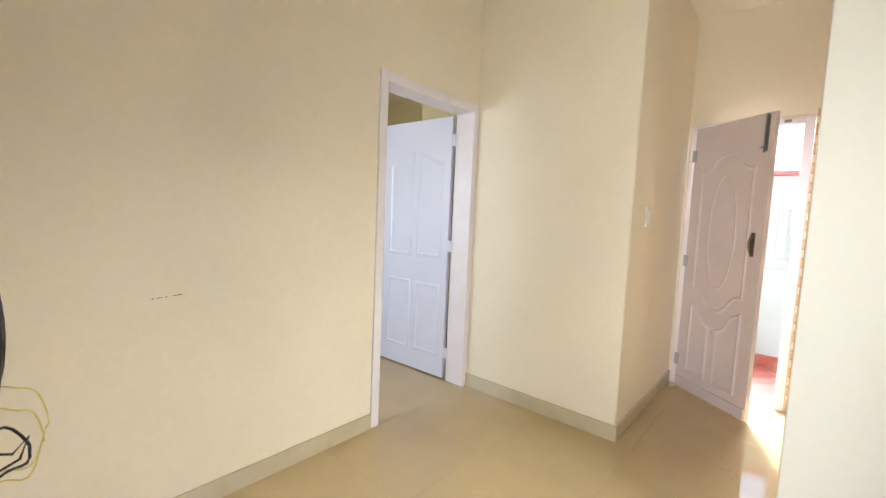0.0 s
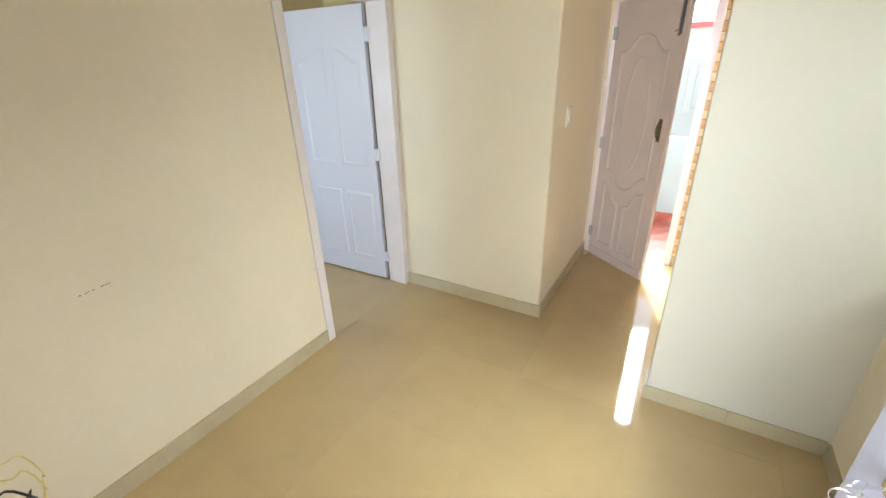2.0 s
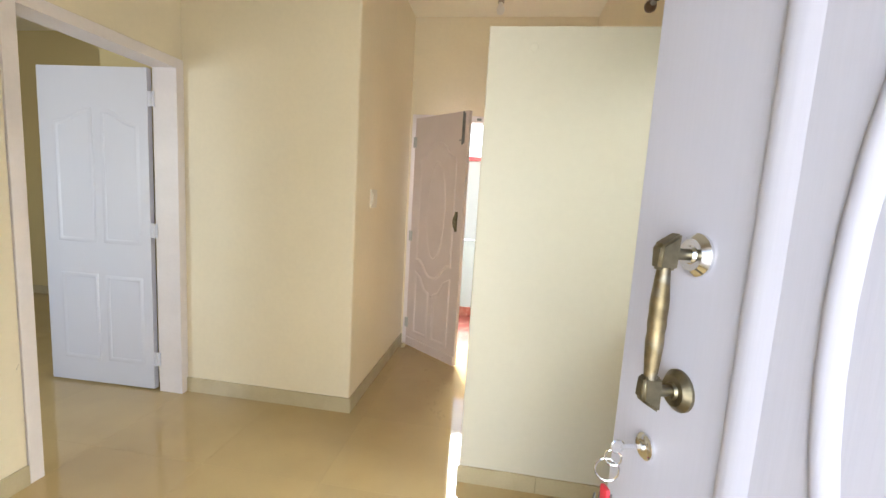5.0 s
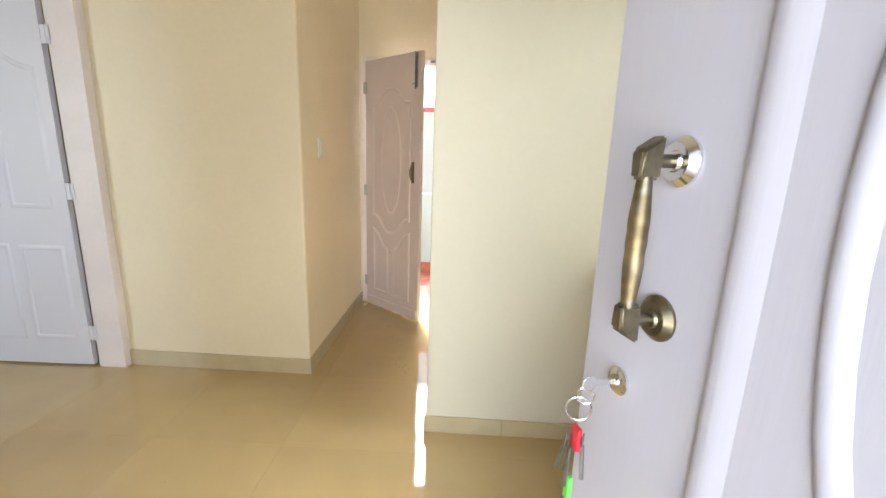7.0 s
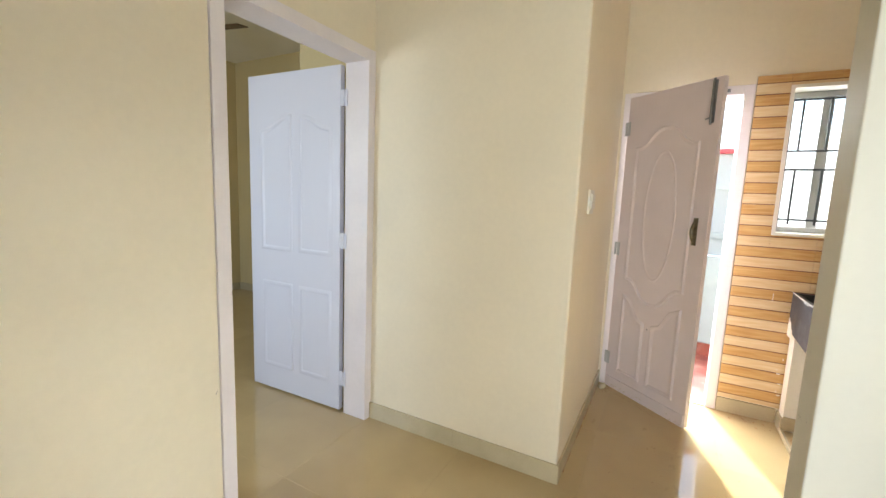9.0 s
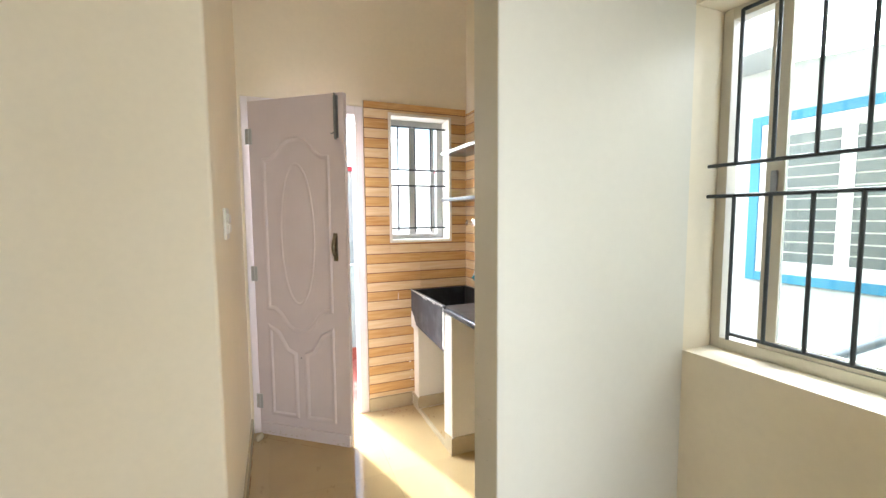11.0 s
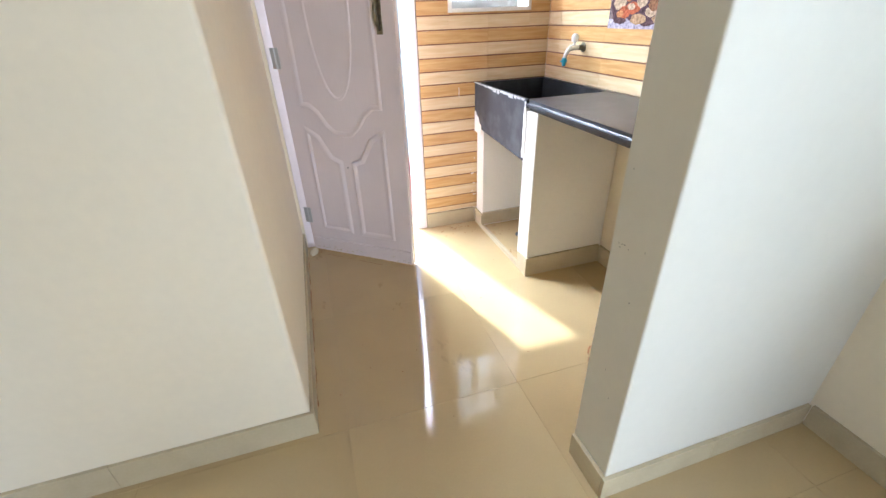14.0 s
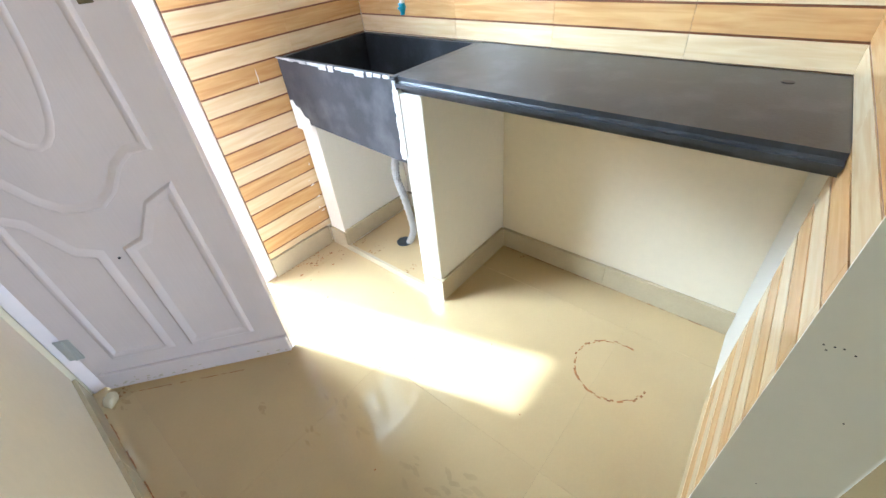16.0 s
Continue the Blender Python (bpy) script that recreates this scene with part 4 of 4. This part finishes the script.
for cx, cy, zz, num, spr in ((0.338, 4.204, 0.0007, 16, 0.035), (0.115, 4.262, 0.0007, 14, 0.018), (0.885, 3.57, 0.0007, 12, 0.014), (0.878, 3.457, 0.0007, 6, 0.014), (0.519, 4.02, 0.0187, 14, 0.03), (0.51, 3.795, 0.0187, 14, 0.022), (-0.54, 4.20, 0.0007, 18, 0.03), (0.50, 4.13, 0.0187, 8, 0.02), (0.30, 4.25, 0.0007, 12, 0.05)):
    for i in range(num):
        x, y, sz = cx + r.gauss(0, spr), cy + r.gauss(0, spr * 0.45), r.uniform(0.0012, 0.005)
        if x > 0.886 or y > 4.267:
            continue
        b.faces.new([b.verts.new((x + sz * r.uniform(0.6, 1.8) * math.cos(k * math.tau / 7), y + sz * r.uniform(0.4, 1.0) * math.sin(k * math.tau / 7), zz + i * 0.00001)) for k in range(7)])
for x0, y0, x1, y1 in ((-0.5875, 3.02, -0.5875, 4.16), (0.16, 4.2685, 0.45, 4.2685), (0.8885, 2.75, 0.8885, 3.55), (-0.50, 4.18, -0.20, 3.93)):
    n, dx, dy = 40, x1 - x0, y1 - y0
    ln = math.hypot(dx, dy)
    sx, sy = dy / ln, -dx / ln
    if x0 > 0.5 or y0 > 4.2:
        sx, sy = (-1, 0) if x0 > 0.5 else (0, -1)
    for k in range(n):
        if r.random() < 0.3:
            continue
        a, c, w0, w1 = k / n, (k + 1) / n, r.uniform(0.0008, 0.0045), r.uniform(0.0008, 0.0045)
        q = ((x0 + dx * a, y0 + dy * a), (x0 + dx * c, y0 + dy * c), (x0 + dx * c + sx * w1, y0 + dy * c + sy * w1), (x0 + dx * a + sx * w0, y0 + dy * a + sy * w0))
        b.faces.new([b.verts.new((px, py, 0.0008)) for px, py in q])
tagged(part("floor_specks", b, M_RUST), "small brown dirt specks on the floor", "dirt", kind="stuff")
M_WET = mat("water_film", (0.47, 0.35, 0.175), 0.02, var=0.05, scale=20, fine=90, bump=0.05, spec=0.9)
M_SMUDGE = mat("brown_floor_smudge", (0.46, 0.335, 0.16), 0.12, var=0.1, scale=30, bump=0.02)
for nm, m, lab, spots in (("wet_trace", M_WET, "small wet mop traces on the floor tiles", ((-0.08, 3.20, 0.06, 9), (-0.12, 3.42, 0.04, 6), (-0.07, 3.53, 0.03, 5), (-0.04, 3.10, 0.04, 5))),
                         ("floor_smudge", M_SMUDGE, "faint brown smudges on the floor tiles", ((-0.213, 3.555, 0.03, 4), (-0.25, 3.745, 0.015, 3), (-0.53, 3.67, 0.012, 4), (-0.545, 4.17, 0.03, 7)))):
    b = bmesh.new()
    for cx, cy, spr, num in spots:
        for k in range(num):
            x, y, sz, a0 = cx + r.gauss(0, spr * 0.5), cy + r.gauss(0, spr), r.uniform(0.006, 0.02), r.uniform(-0.5, 0.5)
            ring = []
            for q in range(14):
                a = q * math.tau / 14
                u, v = sz * r.uniform(0.55, 1.0) * math.cos(a) * 0.55, sz * r.uniform(0.55, 1.0) * math.sin(a) * 1.6
                ring.append(b.verts.new((x + u * math.cos(a0) - v * math.sin(a0), y + u * math.sin(a0) + v * math.cos(a0), 0.0005 + 0.00002 * k)))
            b.faces.new(ring)
    tagged(part(nm, b, m), lab, "stain", kind="stuff")
b = bmesh.new()
for y0, z0, y1, z1 in ((0.948, 0.925, 0.958, 0.928), (0.968, 0.927, 0.985, 0.930), (0.994, 0.929, 1.002, 0.930), (1.02, 0.931, 1.055, 0.934), (2.028, 0.54, 2.036, 0.556)):
    b.faces.new([b.verts.new((-1.7235, *p)) for p in ((y0, z0), (y1, z1), (y1, z1 + 0.003), (y0, z0 + 0.0022))])
for y0, z0 in ((2.555, 0.75), (2.60, 0.735), (2.625, 0.728), (2.59, 0.40), (2.63, 0.9), (2.56, 0.33), (2.63, 0.735), (2.62, 0.737), (2.612, 0.739), (2.565, 0.62)):
    b.faces.new([b.verts.new((0.1495, y0 + dy, z0 + dz)) for dy, dz in ((0, 0), (0.0022, 0.0), (0.0024, 0.0026), (0, 0.002))])
tagged(part("wall_scuffs", b, M_CABLE), "small dark scuffs and nail holes on walls", "scuff", kind="stuff")
b = bmesh.new()
bmesh.ops.create_icosphere(b, subdivisions=3, radius=0.022, matrix=Matrix.Translation((-0.553, 4.19, 0.012)))
for v in b.verts:
    v.co += Vector((1, 1, 1)) * 0.008 * noise.noise(v.co * 60)
tagged(part("cement_lump", b, M_SKIRT, smooth=True), "small lump of cement beside the door", "rubble")


# ---- tiles ----
def open_box(vs, fs, mi, mat_id, x0, x1, y0, z0, z1, back):
    """A slab whose front is at y = y0, without a back."""
    k = len(vs)
    vs += [(x0, y0, z0), (x1, y0, z0), (x1, y0, z1), (x0, y0, z1), (x0, back, z0), (x1, back, z0), (x1, back, z1), (x0, back, z1)]
    fs += [(k, k + 1, k + 2, k + 3), (k, k + 4, k + 5, k + 1), (k + 1, k + 5, k + 6, k + 2), (k + 2, k + 6, k + 7, k + 3), (k + 3, k + 7, k + 4, k)]
    mi += [mat_id] * 5


PLANK, CELL_W, CELL_H, Z0 = 0.065, 0.375, 0.26, 0.062
tile_cache = {}


def plank_tile(w, v0, h):
    key = (round(w, 4), round(v0, 4), round(h, 4))
    if key in tile_cache:
        return tile_cache[key]
    vs, fs, mi = [], [], []
    open_box(vs, fs, mi, 2, 0, w - 0.0008, -0.0095, 0, h - 0.0005, 0.0)
    i = int(v0 / PLANK + 1e-6)
    while i * PLANK < v0 + h - 1e-5:
        a, c = max(i * PLANK + 0.0055, v0) - v0, min((i + 1) * PLANK, v0 + h) - v0
        if c - a > 0.003:
            open_box(vs, fs, mi, i % 2, 0.0, w - 0.0008, -0.0115, a, c - 0.0004, -0.0095)
        i += 1
    me = bpy.data.meshes.new("tile")
    me.from_pydata(vs, [], fs)
    for m in (M_PLANK_L, M_PLANK_O, M_GROOVE):
        me.materials.append(m)
    me.polygons.foreach_set("material_index", mi)
    me.update()
    tile_cache[key] = me
    return me


def tile_wall(parent, place, length, zlo, zhi, first, hole=None):
    """Tiles along a wall from u = 0 to length; first: width of the first column; place(u, z): pose of a tile."""
    cols, u = [], 0.0
    while u < length - 1e-4:
        nxt = min(length, first if u == 0 and first else u + CELL_W)
        cols.append((u, nxt))
        u = nxt
    for u0, u1 in cols:
        k = 0
        while Z0 + k * CELL_H < zhi - 1e-4:
            a, c = max(zlo, Z0 + k * CELL_H), min(zhi, Z0 + (k + 1) * CELL_H)
            k += 1
            if c - a < 0.004:
                continue
            rects = [(u0, u1, a, c)]
            if hole:
                h0, h1, g0, g1 = hole
                if u0 < h1 and u1 > h0 and a < g1 and c > g0:
                    rects = [(u0, min(u1, h0), a, c), (max(u0, h1), u1, a, c), (max(u0, h0), min(u1, h1), a, min(c, g0)), (max(u0, h0), min(u1, h1), max(a, g1), c)]
            for x0, x1, z0, z1 in rects:
                if x1 - x0 > 0.003 and z1 - z0 > 0.003:
                    base = Z0 + (k - 1) * CELL_H
                    ob = new("tile", plank_tile(x1 - x0, z0 - base, z1 - z0))
                    ob.parent = parent
                    ob.matrix_local = place(x0, z0)


O = bpy.data.objects
tile_wall(O["wall_north"], lambda u, z: pose(0.150 + u, 4.285, z), 0.743, 0.10, 2.125, 0.385, (0.165, 0.625, 1.18, 2.06))
tile_wall(O["wall_east"], lambda u, z: pose(0.905, 4.273 - u, z, 0, 0, -90), 1.596, 0.845, 2.095, 0.120)
tile_wall(O["wall_partition"], lambda u, z: pose(0.893 - u, 2.640 + 0.047 * (0.743 - u), z, 0, 0, 182.69), 0.738, 0.845, 2.095, 0.0)
tile_wall(O["wall_partition"], lambda u, z: pose(0.55 - u, 2.640 + 0.047 * (0.40 - u), z, 0, 0, 182.69), 0.395, 0.02, 0.845, 0.0)

nl = lathe(bmesh.new(), [(0.0014, 0), (0.0014, 0.010), (0.0026, 0.0105), (0.0026, 0.012)], (0.8935, 3.298, 0.979), (-1, 0, 0.25), 8)
tagged(part("nail", nl, M_IRON), "small dark nail in the tiled wall", "nail")

# printed picture on one tile of the east wall
pic = thing("picture_tile", "glazed tile printed with spices and bowls", "tile", pose(0.8935, 3.77, 1.097, 0, 0, -90))
prints = {n: mat("print_" + n, c, 0.16, var=0.5, scale=85, fine=220, bump=0) for n, c in {
    "dusk": (0.22, 0.17, 0.165), "plum": (0.10, 0.06, 0.07), "red": (0.40, 0.11, 0.05), "orange": (0.52, 0.23, 0.10),
    "cream": (0.47, 0.35, 0.235), "brown": (0.24, 0.12, 0.06), "tan": (0.40, 0.255, 0.145), "lilac": (0.42, 0.38, 0.46)}.items()}


def blob(cx, cz, rx, rz, layer, m, seed, square=False):
    rr = random.Random(seed)
    b = bmesh.new()
    n = 22
    y = -0.0005 - 0.00025 * layer
    if square:
        ps = [(cx - rx, cz - rz), (cx + rx, cz - rz), (cx + rx, cz + rz), (cx - rx, cz + rz)]
    else:
        ps = [(cx + rx * rr.uniform(0.86, 1.1) * math.cos(i * math.tau / n), cz + rz * rr.uniform(0.86, 1.1) * math.sin(i * math.tau / n)) for i in range(n)]
    f = b.faces.new([b.verts.new((x, y, z)) for x, z in ps])
    part("print", b, prints[m], pic)


blob(0.19, 0.055, 0.186, 0.055, 1, "dusk", 1, True)
blob(0.19, 0.018, 0.186, 0.018, 2, "lilac", 2, True)
for i, (cx, cz, rx, rz, m) in enumerate((
        (0.075, 0.085, 0.065, 0.07, "plum"), (0.16, 0.09, 0.075, 0.06, "plum"), (0.28, 0.10, 0.075, 0.055, "brown"), (0.24, 0.06, 0.10, 0.05, "plum"),
        (0.065, 0.10, 0.040, 0.030, "cream"), (0.12, 0.125, 0.030, 0.028, "orange"), (0.10, 0.060, 0.035, 0.024, "red"), (0.15, 0.075, 0.042, 0.022, "red"),
        (0.14, 0.080, 0.024, 0.012, "cream"), (0.075, 0.055, 0.022, 0.014, "orange"), (0.20, 0.11, 0.034, 0.036, "cream"), (0.20, 0.125, 0.028, 0.012, "tan"),
        (0.25, 0.145, 0.034, 0.018, "brown"), (0.285, 0.115, 0.016, 0.042, "tan"), (0.31, 0.13, 0.012, 0.040, "tan"), (0.255, 0.06, 0.034, 0.018, "cream"),
        (0.275, 0.085, 0.040, 0.022, "brown"), (0.19, 0.035, 0.045, 0.020, "tan"), (0.08, 0.03, 0.040, 0.012, "plum"), (0.31, 0.035, 0.045, 0.014, "tan"), (0.345, 0.05, 0.02, 0.02, "orange"))):
    blob(cx, cz, rx, rz, 3 + i * 0.35, m, 20 + i)
for i, (cx, cz, rx, rz, m) in enumerate(((0.15, 0.21, 0.022, 0.035, "red"), (0.125, 0.23, 0.014, 0.018, "red"), (0.165, 0.18, 0.016, 0.022, "orange"), (0.16, 0.16, 0.026, 0.012, "plum"))):
    blob(cx, cz, rx, rz, 12 + i * 0.35, m, 60 + i)

# floor tiles
P, FX, FY = 0.61, 0.115, 2.95
floor_cache = {}


def floor_tile(w, d):
    key = (round(w, 4), round(d, 4))
    if key not in floor_cache:
        g, c = 0.00025, 0.0003
        x0, x1, y0, y1 = g, w - g, g, d - g
        vs = [(x0, y0, -0.006), (x1, y0, -0.006), (x1, y1, -0.006), (x0, y1, -0.006), (x0, y0, -c), (x1, y0, -c), (x1, y1, -c), (x0, y1, -c),
              (x0 + c, y0 + c, 0), (x1 - c, y0 + c, 0), (x1 - c, y1 - c, 0), (x0 + c, y1 - c, 0)]
        fs = [(8, 9, 10, 11)] + [(a, (a + 1) % 4, 4 + (a + 1) % 4, 4 + a) for a in range(4)] + [(4 + a, 4 + (a + 1) % 4, 8 + (a + 1) % 4, 8 + a) for a in range(4)]
        me = bpy.data.meshes.new("tile")
        me.from_pydata(vs, [], fs)
        me.materials.append(M_FLOOR)
        me.update()
        floor_cache[key] = me
    return floor_cache[key]


def floor_area(x0, x1, y0, y1):
    i = math.floor((x0 - FX) / P)
    while FX + i * P < x1 - 0.004:
        a, c = max(x0, FX + i * P), min(x1, FX + (i + 1) * P)
        j = math.floor((y0 - FY) / P)
        while FY + j * P < y1 - 0.004:
            e, f = max(y0, FY + j * P), min(y1, FY + (j + 1) * P)
            if c - a > 0.004 and f - e > 0.004:
                ob = new("tile", floor_tile(c - a, f - e))
                ob.parent = O["floor"]
                ob.matrix_local = pose(a, e, 0)
            j += 1
        i += 1


floor_area(-1.724, 0.905, 0.31, 4.285)
floor_area(-5.20, -1.724, 0.30, 4.60)
